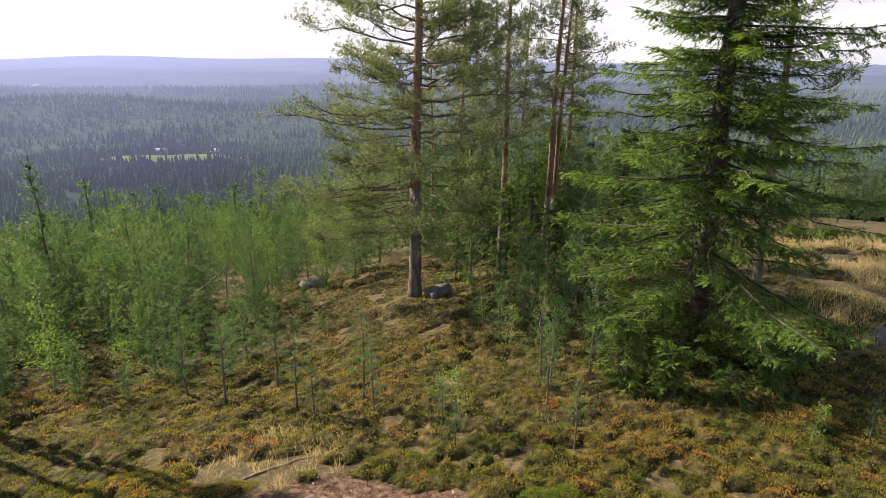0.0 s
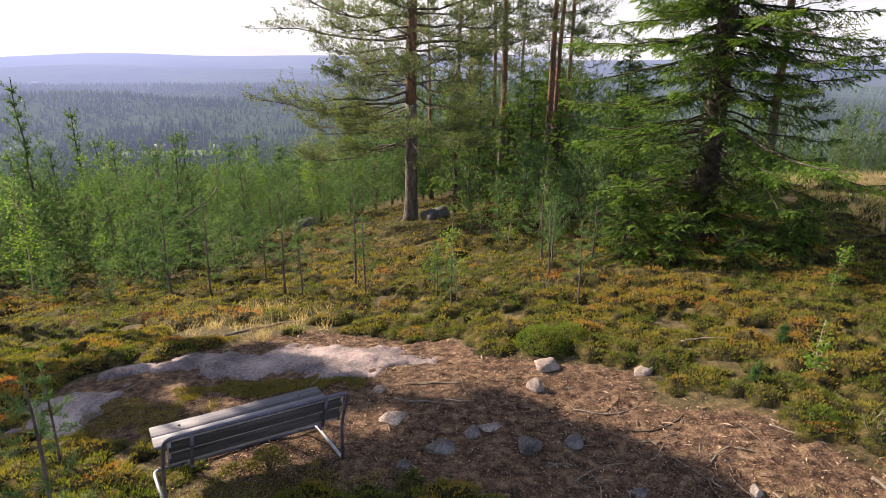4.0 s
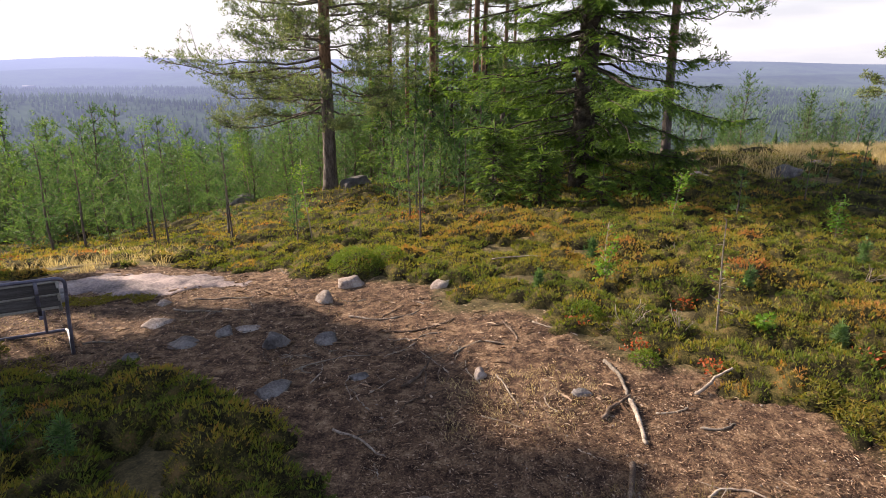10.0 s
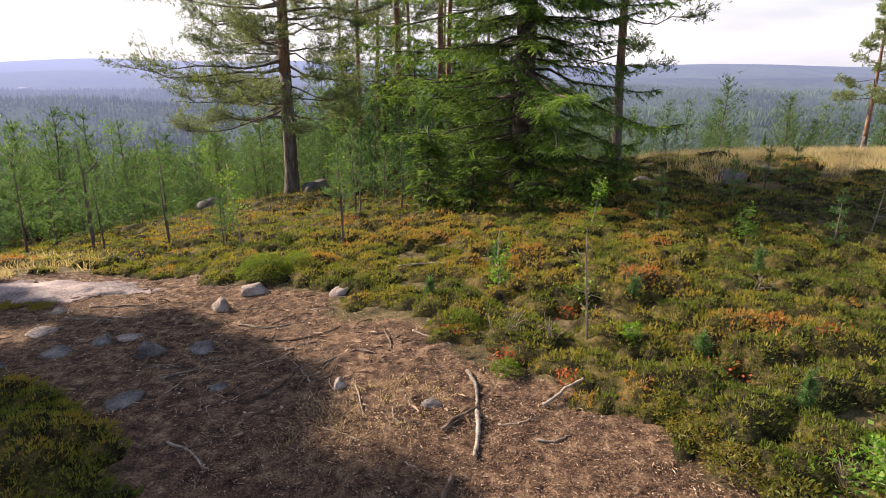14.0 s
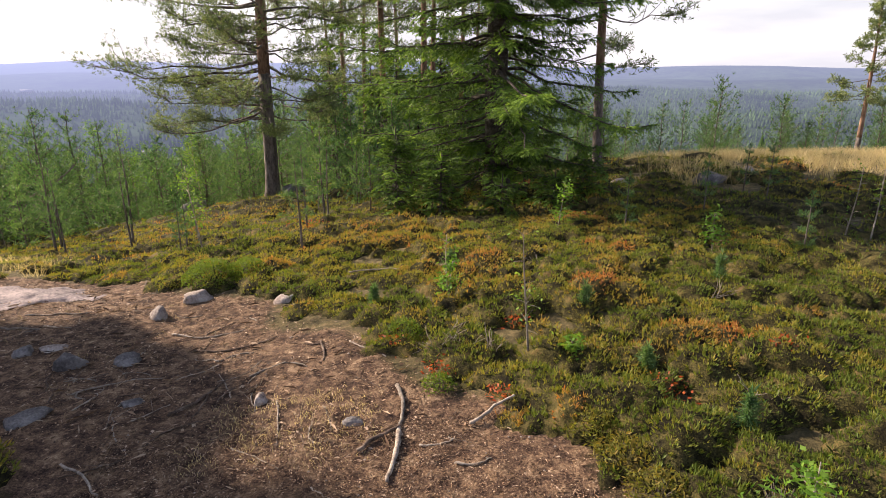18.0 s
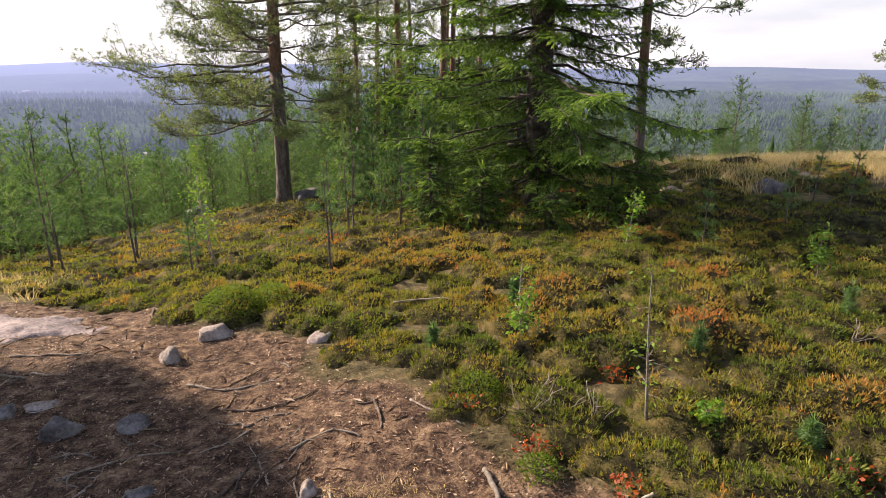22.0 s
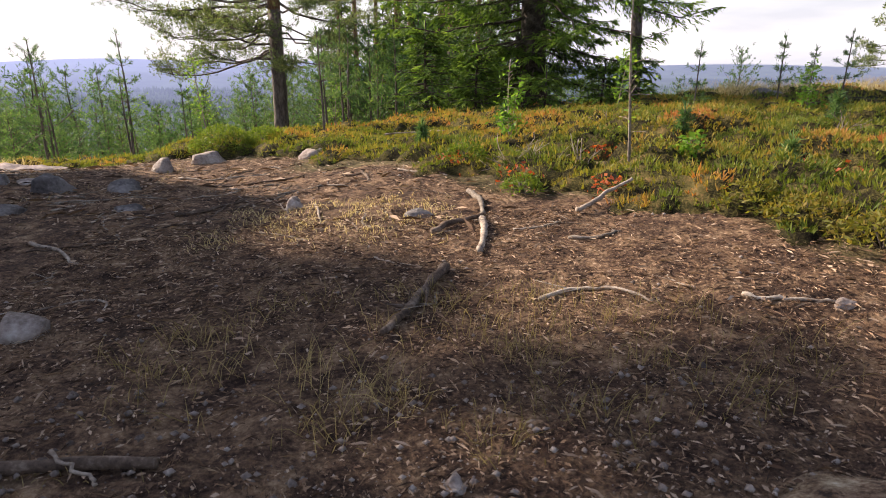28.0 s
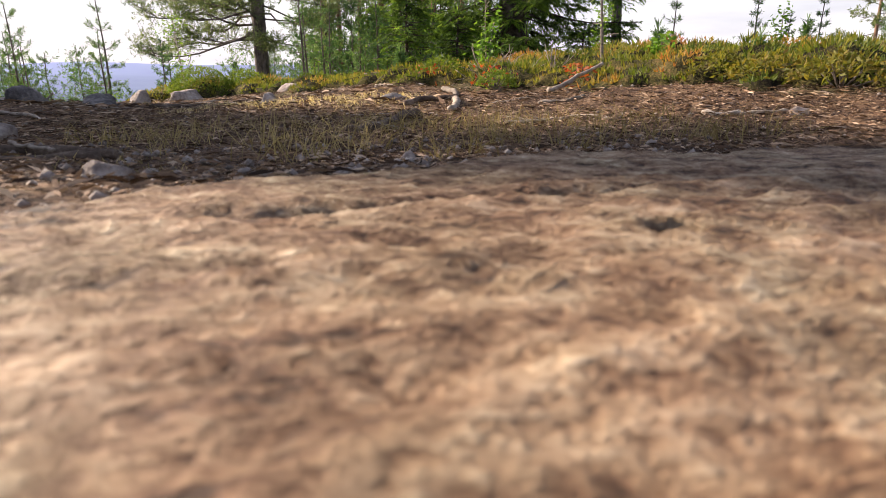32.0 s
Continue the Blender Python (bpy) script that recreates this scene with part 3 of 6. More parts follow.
def young_pine(name, label, height, seed, at, needles=8, spread=0.24, group="", material=None, tilt=(0, 0), bare=0.12, step=0.06, needle=(0.085, 0.012), airy=False):
    """A young pine: a straight stem with whorls of upturned branches."""
    g = np.random.default_rng(seed)
    tree = thing(name, label, "tree", at, g.uniform(0, 360), group)
    stem, crown = Heap(), Heap()
    zs = np.linspace(-0.12, height, 8)
    axis = np.stack([tilt[0] * zs + 0.012 * height * np.sin(zs * 2 + seed), tilt[1] * zs, zs], 1)
    add_tube(stem, axis, 0.011 * height * (1 - 0.85 * zs.clip(0) / height) + 0.004, 7)
    whorls = max(4, int(height / (0.24 + 0.035 * height) / (1.35 if airy else 1.0)))
    for k in range(whorls):
        h = bare + (0.97 - bare) * (k + 0.5) / whorls
        z, s = h * height, 1 - h
        base = np.array([np.interp(z, zs, axis[:, 0]), np.interp(z, zs, axis[:, 1]), z])
        for m in range(g.integers(4, 6) if airy else g.integers(5, 8)):
            L = spread * height * (s + 0.12) ** 0.7 * g.uniform(0.5, 1.2)
            if h < 0.25:
                L *= 0.8
            a = m * 1.26 + k * 0.7 + g.uniform(-0.4, 0.4)
            d = unit(np.array([np.cos(a), np.sin(a), (0.12 + 0.5 * h * h if airy else 0.35 + 0.55 * h) + g.uniform(-0.25, 0.2)]))
            u = np.linspace(0, 1, 4)[:, None]
            path = base + d * L * u + np.array([0, 0, 1.0]) * 0.22 * L * u**2
            add_limb(crown, path, (0.003 + 0.008 * L) * (1 - 0.7 * u[:, 0]), 3, False)
            n = max(3, int(L / step))
            t = g.uniform(0.5 if airy else 0.15, 1.03, n)[:, None]
            q = base + d * L * t + np.array([0, 0, 1.0]) * 0.22 * L * t**2 + g.normal(0, (0.04 if airy else 0.07) * L, (n, 3))
            tufts(crown, q, np.repeat(d[None], n, 0) + [0, 0, 0.35], needles, *needle, g, 0.75)
    tufts(crown, axis[-1:] + [0, 0, 0.04], np.array([[0, 0, 1.0]]), 16, 0.10, 0.012, g, 0.4)
    part("stem", stem, BARK, tree, smooth=True)
    part("crown", crown, (material or PINE_YOUNG, BARK), tree)
    return tree


def leafy_tree(name, label, height, seed, at, leaves=500, size=0.05, material=None, category="tree", width=0.3, group=""):
    """A birch or rowan sapling: thin forked stem and loose small leaves."""
    g = np.random.default_rng(seed)
    tree = thing(name, label, category, at, 0, group)
    stem, crown = Heap(), Heap()
    zs = np.linspace(-0.1, height, 8)
    axis = np.stack([0.05 * height * np.sin(zs / height * 2.2 + seed), 0.03 * height * np.cos(zs / height * 2), zs], 1)
    add_tube(stem, axis, 0.008 * height * (1 - 0.85 * zs.clip(0) / height) + 0.003, 6)
    count = max(5, int(9 + height * 4))
    per = max(4, leaves // count)
    for k in range(count):
        h = g.uniform(0.22, 1.0)
        base = np.array([np.interp(h * height, zs, axis[:, 0]), np.interp(h * height, zs, axis[:, 1]), h * height])
        d = dirs(1, (0.15, 0.8), g)[0]
        L = width * height * (1.15 - h) * g.uniform(0.5, 1.1) + 0.05
        u = np.linspace(0, 1, 4)[:, None]
        path = base + d * L * u - np.array([0, 0, 1.0]) * 0.2 * L * u**2
        add_tube(stem, path, 0.004 * (1 - 0.6 * u[:, 0]) + 0.001, 3, False)
        q = base + d * L * g.uniform(0.2, 1.05, (per, 1)) + g.normal(0, 0.06 * height**0.5, (per, 3))
        kites(crown, q, dirs(per, (-0.8, 0.5), g), dirs(per, g=g), size * g.uniform(0.7, 1.3, per), size * 0.75)
    part("stem", stem, TWIG, tree)
    part("leaves", crown, material or BIRCH, tree)
    return tree


# ---- ground ----
def sstep(a, b, x):
    t = np.clip((x - a) / (b - a), 0, 1)
    return t * t * (3 - 2 * t)


# rises and hollows of the hilltop: x, y, height, width
MOUNDS = ((10.5, 0.0, 0.26, 4.2), (14.5, 12.5, 0.40, 4.0), (-4.3, 3.0, 0.27, 2.4), (1.0, 16.0, -0.05, 2.0),
          (4.2, -3.2, -0.09, 1.8), (-1.6, -1.0, 0.14, 1.2), (0.6, 3.6, -0.12, 1.0), (7.6, -2.3, 0.10, 0.8), (4.9, -4.1, -0.07, 0.6),
          (3.3, 0.6, -0.135, 1.8), (5.8, -1.3, -0.047, 1.6), (4.7, -4.4, 0.061, 0.7), (0.4, 6.5, -0.243, 2.2), (2.0, 10.5, -0.253, 2.2), (-4.0, 9.5, -0.15, 2.2), (1.2, 16.4, 0.162, 1.6),
          (3.6, 20.0, -0.300, 2.0), (7.6, -2.2, -0.070, 1.4), (4.0, 3.5, -0.025, 2.2), (2.9, -1.9, 0.021, 1.0), (3.6, -2.9, -0.092, 0.8), (6.5, -3.2, -0.047, 0.8))


def ground_z(x, y):
    """Height of the hilltop, its slope and the valley round it."""
    x, y = np.asarray(x, float), np.asarray(y, float)
    a, b = 9 * np.tanh((x - 2) / 9), 14 * np.tanh(y / 14)
    c, d = 18 * np.tanh((x - 2) / 18), 25 * np.tanh(y / 25)
    z = 0.113 - 0.051 * a + 0.342 * b + 0.0086 * a * b - 0.0027 * b * b - 0.0079 * a * a + 0.095 * c - 0.383 * d + 0.0003 * c * d
    for mx, my, h, w in MOUNDS:
        z = z + h * np.exp(-((x - mx) ** 2 + (y - my) ** 2) / (2 * w * w))
    r = np.hypot((x - 10) / 1.25, y - 2)
    z = z - 112 * sstep(24, 430, r) - 0.10 * np.clip(r - 24, 0, 60) * (1 - sstep(60, 430, r))
    far = np.hypot(x, y)
    az = np.arctan2(x, y)
    roll = 14 * np.sin(x * 0.0021 + 0.6) * np.sin(y * 0.0027 + 1.2) + 15 * np.sin(far * 0.0062 + 1.8 * np.sin(az * 6 + 1) + 0.8 * np.sin(az * 15))
    ridge = 112 * sstep(3000, 4800, far) * (0.80 + 0.12 * np.sin(x * 0.0011 + 2.6) + 0.05 * np.sin(x * 0.0047 + y * 0.001))
    return z + (roll + ridge) * sstep(500, 1500, far)


# outline of the trodden clearing, by its bends
CLEARING = np.array([(-1.1, 4.4), (0.5, 3.9), (1.4, 3.6), (2.4, 2.4), (3.3, 2.0), (4.0, 1.6), (4.0, 0.75), (5.0, 0.4), (5.4, -0.3), (5.8, -0.9), (6.5, -1.3),
                     (7.0, -1.8), (7.1, -2.7), (8.2, -3.4), (8.8, -6.5), (3.2, -7.5), (3.3, -3.4), (2.8, -2.2), (2.1, -1.3), (1.4, -0.85), (0.3, -0.5), (-1.0, -0.4),
                     (-2.2, 0.3), (-3.8, 1.2), (-5.0, 2.2), (-3.2, 3.3), (-2.0, 3.9)])


def inside(x, y, poly):
    """How far inside an outline, in metres; negative outside."""
    x, y = np.asarray(x, float), np.asarray(y, float)
    best, odd = np.full(x.shape, 1e9), np.zeros(x.shape, bool)
    for (ax, ay), (bx, by) in zip(poly, np.roll(poly, -1, 0)):
        t = np.clip(((x - ax) * (bx - ax) + (y - ay) * (by - ay)) / ((bx - ax) ** 2 + (by - ay) ** 2), 0, 1)
        best = np.minimum(best, np.hypot(x - ax - t * (bx - ax), y - ay - t * (by - ay)))
        odd ^= ((ay > y) != (by > y)) & (x < (bx - ax) * (y - ay) / (by - ay + 1e-12) + ax)
    return np.where(odd, best, -best)


def wave(x, y, seed, scale):
    """Cheap smooth noise from a few sines, about -1 to 1."""
    g = np.random.default_rng(seed)
    out = 0
    for k in range(6):
        a, f = g.uniform(0, 6.28), scale * g.uniform(0.6, 2.2)
        out = out + np.sin(f * (x * np.cos(a) + y * np.sin(a)) + g.uniform(0, 6.28))
    return out / 3.2


def lie(x, y):
    """Ground height with its small unevenness."""
    z = ground_z(x, y)
    fade = 1 - sstep(30, 60, np.hypot(np.asarray(x) - 4, np.asarray(y)))
    return z + fade * (0.028 * wave(x, y, 3, 2.1) + 0.010 * wave(x, y, 4, 8.0))


def make_ground():
    radii, r = [0.0], 0.06
    while r < 4900:
        radii.append(r)
        r += max(0.075, 0.022 * r)
    radii = np.array([0.001] + radii[1:] + [4900.0])
    turns = np.linspace(0, 2 * np.pi, 320, endpoint=False)
    R, A = np.meshgrid(radii, turns, indexing="ij")
    x, y = 4.0 + R * np.sin(A), -2.0 + R * np.cos(A)
    z = lie(x, y)
    z += np.where(R < 14, 0.008 * wave(x, y, 5, 17.0), 0)
    n, m = R.shape
    v = np.stack([x, y, z], -1).reshape(-1, 3)
    i, j = np.meshgrid(np.arange(n - 1), np.arange(m), indexing="ij")
    k = (j + 1) % m
    f = np.stack([i * m + j, (i + 1) * m + j, (i + 1) * m + k, i * m + k], -1).reshape(-1, 4)
    heap = Heap().add(v, f)
    me = heap.mesh("ground", True)
    me.materials.append(SOIL)
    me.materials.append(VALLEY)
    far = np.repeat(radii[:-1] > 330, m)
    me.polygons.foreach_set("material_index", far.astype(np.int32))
    bare = np.clip(0.5 + inside(v[:, 0], v[:, 1], CLEARING) * 1.4, 0, 1)
    bare = np.maximum(bare, 0.75 * np.exp(-(((v[:, 0] + 0.6) / 2.2) ** 2 + ((v[:, 1] - 11.5) / 1.1) ** 2)))
    layer = me.attributes.new("bare", "FLOAT", "POINT")
    layer.data.foreach_set("value", bare.astype(np.float32))
    ob = new("ground", me)
    return tagged(ob, "trodden hilltop soil, mossy slope and wooded valley floor", "ground", kind="structure")


make_ground()


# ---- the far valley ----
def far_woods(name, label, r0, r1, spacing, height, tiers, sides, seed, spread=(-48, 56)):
    """Conifers of the valley, too many and too far to count."""
    g = np.random.default_rng(seed)
    a0, a1 = radians(spread[0]), radians(spread[1])
    n = int(0.5 * (a1 - a0) * (r1**2 - r0**2) / spacing**2)
    r, a = np.sqrt(g.uniform(r0**2, r1**2, n)), g.uniform(a0, a1, n)
    x, y = 4 + r * np.sin(a), -2 + r * np.cos(a)
    keep = ~((np.hypot((x + 305) / 85, (y - 775) / 42) < 1) | (np.hypot((x - 2010) / 270, (y - 2330) / 75) < 1))
    keep &= ~((r < 75) & (x < 4) & (x > -4) & (y < 40))
    x, y = x[keep], y[keep]
    n = len(x)
    z = lie(x, y)
    h = height * g.uniform(0.6, 1.2, n) * (0.85 + 0.25 * wave(x, y, seed, 0.02))
    w = h * g.uniform(0.15, 0.24, n)
    heap = Heap()
    ang = np.linspace(0, 2 * np.pi, sides, endpoint=False)
    for t in range(tiers):
        lo, hi = t / tiers * 0.8 + 0.04, min(1.0, (t + 1.55) / tiers * 0.8 + 0.12) if t < tiers - 1 else 1.0
        rad = w * (1 - 0.75 * t / tiers)
        off = ang[None] + g.uniform(0, 6.28, (n, 1))
        jit = g.uniform(0.65, 1.25, (n, sides))
        ring = np.stack([x[:, None] + rad[:, None] * jit * np.cos(off), y[:, None] + rad[:, None] * jit * np.sin(off),
                         (z + h * lo)[:, None] + (h / tiers)[:, None] * g.uniform(-0.2, 0.2, (n, sides))], -1)
        tip = np.stack([x, y, z + h * hi], -1)[:, None]
        v = np.concatenate([ring, tip], 1).reshape(-1, 3)
        j = np.arange(sides)
        f = np.stack([j, (j + 1) % sides, np.full(sides, sides)], -1)[None] + (np.arange(n) * (sides + 1))[:, None, None]
        heap.add(v, f.reshape(-1, 3))
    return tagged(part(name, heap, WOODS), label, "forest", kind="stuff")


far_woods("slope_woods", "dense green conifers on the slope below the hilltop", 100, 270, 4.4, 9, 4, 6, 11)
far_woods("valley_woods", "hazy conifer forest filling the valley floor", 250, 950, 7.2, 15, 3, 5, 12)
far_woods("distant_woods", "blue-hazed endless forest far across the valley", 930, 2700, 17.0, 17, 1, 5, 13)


def flat_patch(name, label, category, cx, cy, rx, ry, lift, material, seed):
    a = np.linspace(0, 2 * np.pi, 40, endpoint=False)
    rad = 1 + 0.22 * np.sin(2 * a + seed) + 0.12 * np.sin(5 * a + 2 * seed)
    heap = Heap()
    rings = []
    for s in (0.0, 0.35, 0.7, 1.0):
        x, y = cx + rx * rad * s * np.cos(a), cy + ry * rad * s * np.sin(a)
        rings.append(np.stack([x, y, ground_z(x, y) * 0 + float(ground_z(cx, cy)) + lift - 1.5 * (s == 1.0)], -1))
    v = np.concatenate(rings)
    i, j = np.meshgrid(np.arange(3), np.arange(40), indexing="ij")
    k = (j + 1) % 40
    heap.add(v, np.stack([i * 40 + j, (i + 1) * 40 + j, (i + 1) * 40 + k, i * 40 + k], -1).reshape(-1, 4))
    return tagged(part(name, heap, material), label, category, kind="structure")


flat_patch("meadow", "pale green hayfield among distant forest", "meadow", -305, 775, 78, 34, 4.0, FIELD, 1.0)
flat_patch("water_lake", "pale lake in the distant forest, glint painted as glow", "water", 2010, 2330, 245, 55, 8.0, WATER, 2.0)


def far_house(name, label, x, y, w, d, h, turn):
    """A plain gabled house far off in the valley."""
    ob = thing(name, label, "house", (x, y, float(ground_z(x, y))), turn)
    wall, roof = Heap(), Heap()
    v = [(sx * w / 2, sy * d / 2, z) for z in (0, h) for sx, sy in ((-1, -1), (1, -1), (1, 1), (-1, 1))] + [(-w / 2, 0, h + 0.4 * d), (w / 2, 0, h + 0.4 * d)]
    wall.add(v, [(0, 1, 5, 4), (1, 2, 6, 5), (2, 3, 7, 6), (3, 0, 4, 7)])
    wall.f.append(np.array([(4, 7, 8), (6, 5, 9)]))
    wall.slot.append(0)
    r = [(sx * (w / 2 + 0.5), sy * (d / 2 + 0.6), h - 0.3) for sx, sy in ((-1, -1), (1, -1), (1, 1), (-1, 1))] + [(-w / 2 - 0.5, 0, h + 0.4 * d + 0.1), (w / 2 + 0.5, 0, h + 0.4 * d + 0.1)]
    r += [(a, b, c + 0.35) for a, b, c in r]
    roof.add(r, [(0, 1, 5, 4), (2, 3, 4, 5), (6, 10, 11, 7), (8, 11, 10, 9), (0, 6, 7, 1), (2, 8, 9, 3), (0, 4, 10, 6), (3, 9, 10, 4), (1, 7, 11, 5), (2, 5, 11, 8)])
    part("wall", wall, WALLING, ob)
    part("roof", roof, ROOFING, ob, "pale metal roof")
    return ob


far_house("farmhouse", "far farmhouse with pale roof beside the hayfield", -338, 845, 17, 9, 4, 8)
far_house("barn", "small far barn beside the hayfield", -262, 838, 12, 8, 4, -15)
far_house("distant_works", "long pale building far across the valley", -1310, 2290, 40, 16, 8, 25)

# ---- rock ----
def stone(name, label, x, y, size, seed, sink=0.3, material=None, group="", turn=None, detail=3):
    """A weathered stone: a squashed lump with flat breaks and fine unevenness, bedded in the soil."""
    g = np.random.default_rng(seed)
    bm = bmesh.new()
    bmesh.ops.create_icosphere(bm, subdivisions=detail, radius=1.0)
    cuts = [(Vector(dirs(1, (-0.2, 1), g)[0]), g.uniform(0.45, 0.85)) for _ in range(9)]
    for v in bm.verts:
        p = v.co.copy()
        for n, d in cuts:
            over = p.dot(n) - d
            if over > 0:
                p -= n * over * 0.85
        q = p * 1.7 + Vector((seed * 3.1, 0, 0))
        p *= 1 + 0.20 * noise.noise(q) + 0.09 * noise.noise(q * 3.3) + 0.035 * noise.noise(q * 9)
        v.co = (p.x * size[0] * 0.9, p.y * size[1] * 0.9, p.z * size[2] * 0.85)
    ob = part(name, bm, material or GRANITE, smooth=True)
    for f in ob.data.polygons:
        f.use_smooth = detail > 2
    z = float(lie(x, y))
    ob.matrix_basis = pose(x, y, z + 0.62 * size[2] * (1 - 2.4 * sink), 0, 0, g.uniform(0, 360) if turn is None else turn)
    return tagged(ob, label, "rock", group)


STONES = (
    ("boulder", "angular pale granite boulder at the clearing's edge", 2.85, 2.02, (0.27, 0.20, 0.17), 1, 0.25, 10),
    ("boulder", "rounded pinkish boulder on trodden soil", 2.53, 1.44, (0.16, 0.14, 0.13), 2, 0.2, 0),
    ("boulder", "pale stone half hidden under heather", 4.12, 1.62, (0.22, 0.16, 0.15), 3, 0.3, 20),
    ("flat_stone", "low flat stone flush with the soil", 0.57, 0.80, (0.24, 0.20, 0.08), 4, 0.4, 15),
    ("boulder", "egg-shaped grey stone in the shade", 1.54, 0.30, (0.13, 0.12, 0.12), 5, 0.25, 0),
    ("flat_stone", "broad grey stone sunk in the soil", 1.14, 0.10, (0.25, 0.17, 0.11), 6, 0.35, 0),
    ("boulder", "large grey boulder lying in shade", 2.14, 0.02, (0.24, 0.20, 0.17), 7, 0.34, 70),
    ("boulder", "blunt grey stone in shaded soil", 2.70, 0.12, (0.18, 0.16, 0.13), 8, 0.35, 0),
    ("stone", "small pale stone beside the bench", 0.67, -0.22, (0.11, 0.10, 0.08), 9, 0.35, 0),
    ("flat_stone", "wide grey stone bedded near dark heather", 2.33, -1.08, (0.27, 0.17, 0.10), 10, 0.35, 30),
    ("flat_stone", "flat pale stone in bare soil", 1.70, 0.48, (0.22, 0.14, 0.07), 11, 0.45, 10),
    ("stone", "small pale stone on bare soil", 0.36, 1.62, (0.13, 0.10, 0.07), 12, 0.4, 0),
    ("stone", "small upright pale stone on soil", 4.31, -0.92, (0.085, 0.075, 0.09), 13, 0.2, 0),
    ("stone", "low grey stone beside a root", 5.20, -1.38, (0.11, 0.08, 0.06), 14, 0.3, 0),
    ("stone", "sunken grey stone in shaded soil", 3.12, -0.83, (0.14, 0.10, 0.07), 15, 0.4, 0),
    ("stone", "small white stone in shade", 2.11, -1.46, (0.05, 0.05, 0.04), 16, 0.3, 0),
    ("boulder", "knobbly pale boulder in shaded soil", 3.60, -2.90, (0.13, 0.11, 0.10), 17, 0.25, 0),
    ("stone", "rounded stone beside the landing rock", 4.70, -4.44, (0.055, 0.045, 0.04), 18, 0.25, 0),
    ("stone", "small dark stone on gritty soil", 4.60, -4.60, (0.03, 0.028, 0.024), 19, 0.2, 0),
    ("stone", "small grey stone on gritty soil", 5.19, -3.95, (0.045, 0.04, 0.035), 20, 0.3, 0),
    ("stone", "small white stone on gritty soil", 5.05, -4.17, (0.028, 0.02, 0.018), 21, 0.3, 0),
    ("stone", "small buff stone on gritty soil", 4.98, -4.47, (0.03, 0.03, 0.02), 22, 0.3, 0),
    ("stone", "pale chip of rock on sunny soil", 6.82, -3.06, (0.06, 0.035, 0.03), 23, 0.3, 0),
    ("stone", "pale chip of rock among heather", 7.20, -2.15, (0.07, 0.035, 0.05), 24, 0.3, 40),
    ("stone", "pale chip of rock among heather", 7.68, -2.38, (0.06, 0.035, 0.05), 25, 0.3, 20),
    ("boulder", "split grey boulder at the foot of the pine", 1.85, 16.1, (0.80, 0.55, 0.55), 26, 0.15, 15),
    ("boulder", "rounded pale boulder on the heather slope", -4.07, 22.7, (0.80, 0.65, 0.7), 27, 0.1, 0),
    ("boulder", "pale boulder near the dry grass", 11.2, 8.4, (0.34, 0.26, 0.2), 28, 0.3, 0),
    ("boulder", "low dark boulder beside the dry grass", 13.2, 8.0, (0.75, 0.5, 0.30), 29, 0.35, 0),
    ("boulder", "grey boulder among grass on the rise", 15.0, 9.4, (0.3, 0.24, 0.18), 30, 0.3, 0),
)
# stones in the trees' shade get darker granite, so their colour carries shade
for kind, label, x, y, size, seed, sink, turn in STONES:
    stone(kind, label, x, y, size, seed, sink + (0.05 if seed < 12 else 0.0), DARK_STONE if seed in (7, 26, 29) else GREY_STONE if seed in (5, 6, 8, 9, 10, 14, 15, 27) else None, turn=turn)


def outcrop(name, label, poly, rise, seed, material, step=0.055, rough=0.024):
    """Bedrock breaking through the soil: a low domed sheet with a ragged rim."""
    poly = np.array(poly)
    (x0, y0), (x1, y1) = poly.min(0) - 0.25, poly.max(0) + 0.25
    xs, ys = np.arange(x0, x1, step), np.arange(y0, y1, step)
    X, Y = np.meshgrid(xs, ys, indexing="ij")
    d = inside(X, Y, poly) + 0.15 * wave(X, Y, seed, 4.5) + 0.07 * wave(X, Y, seed + 1, 15.0)
    Z = lie(X, Y) + 0.75 * rise * sstep(-0.05, 0.30, d) - 0.16 * sstep(0.03, -0.22, d) + 0.012 + rough * wave(X, Y, seed + 2, 6.0) + rough * 0.5 * wave(X, Y, seed + 3, 19.0)
    n, m = X.shape
    i, j = np.meshgrid(np.arange(n - 1), np.arange(m - 1), indexing="ij")
    f = np.stack([i * m + j, (i + 1) * m + j, (i + 1) * m + j + 1, i * m + j + 1], -1).reshape(-1, 4)
    keep = d.ravel()[f].max(1) > -0.2
    ob = part(name, Heap().add(np.stack([X, Y, Z], -1), f[keep]), material, smooth=True)
    return tagged(ob, label, "rock")


outcrop("rock_outcrop", "flat pale pink granite sheet worn smooth by feet",
        [(0.35, 3.5), (1.0, 2.62), (0.1, 2.2), (-0.6, 2.12), (-1.6, 2.3), (-2.6, 2.62), (-3.9, 2.75), (-3.6, 2.95), (-2.9, 3.35), (-1.4, 3.35), (-0.4, 3.42)], 0.07, 31, SLAB)
outcrop("rock_outcrop", "grey granite sheet partly grown over with moss",
        [(-5.3, 1.6), (-4.65, 2.0), (-4.2, 2.1), (-3.6, 2.15), (-3.3, 1.3), (-3.45, 0.8), (-4.1, 0.4), (-5.2, 0.6)], 0.08, 36, SLAB)


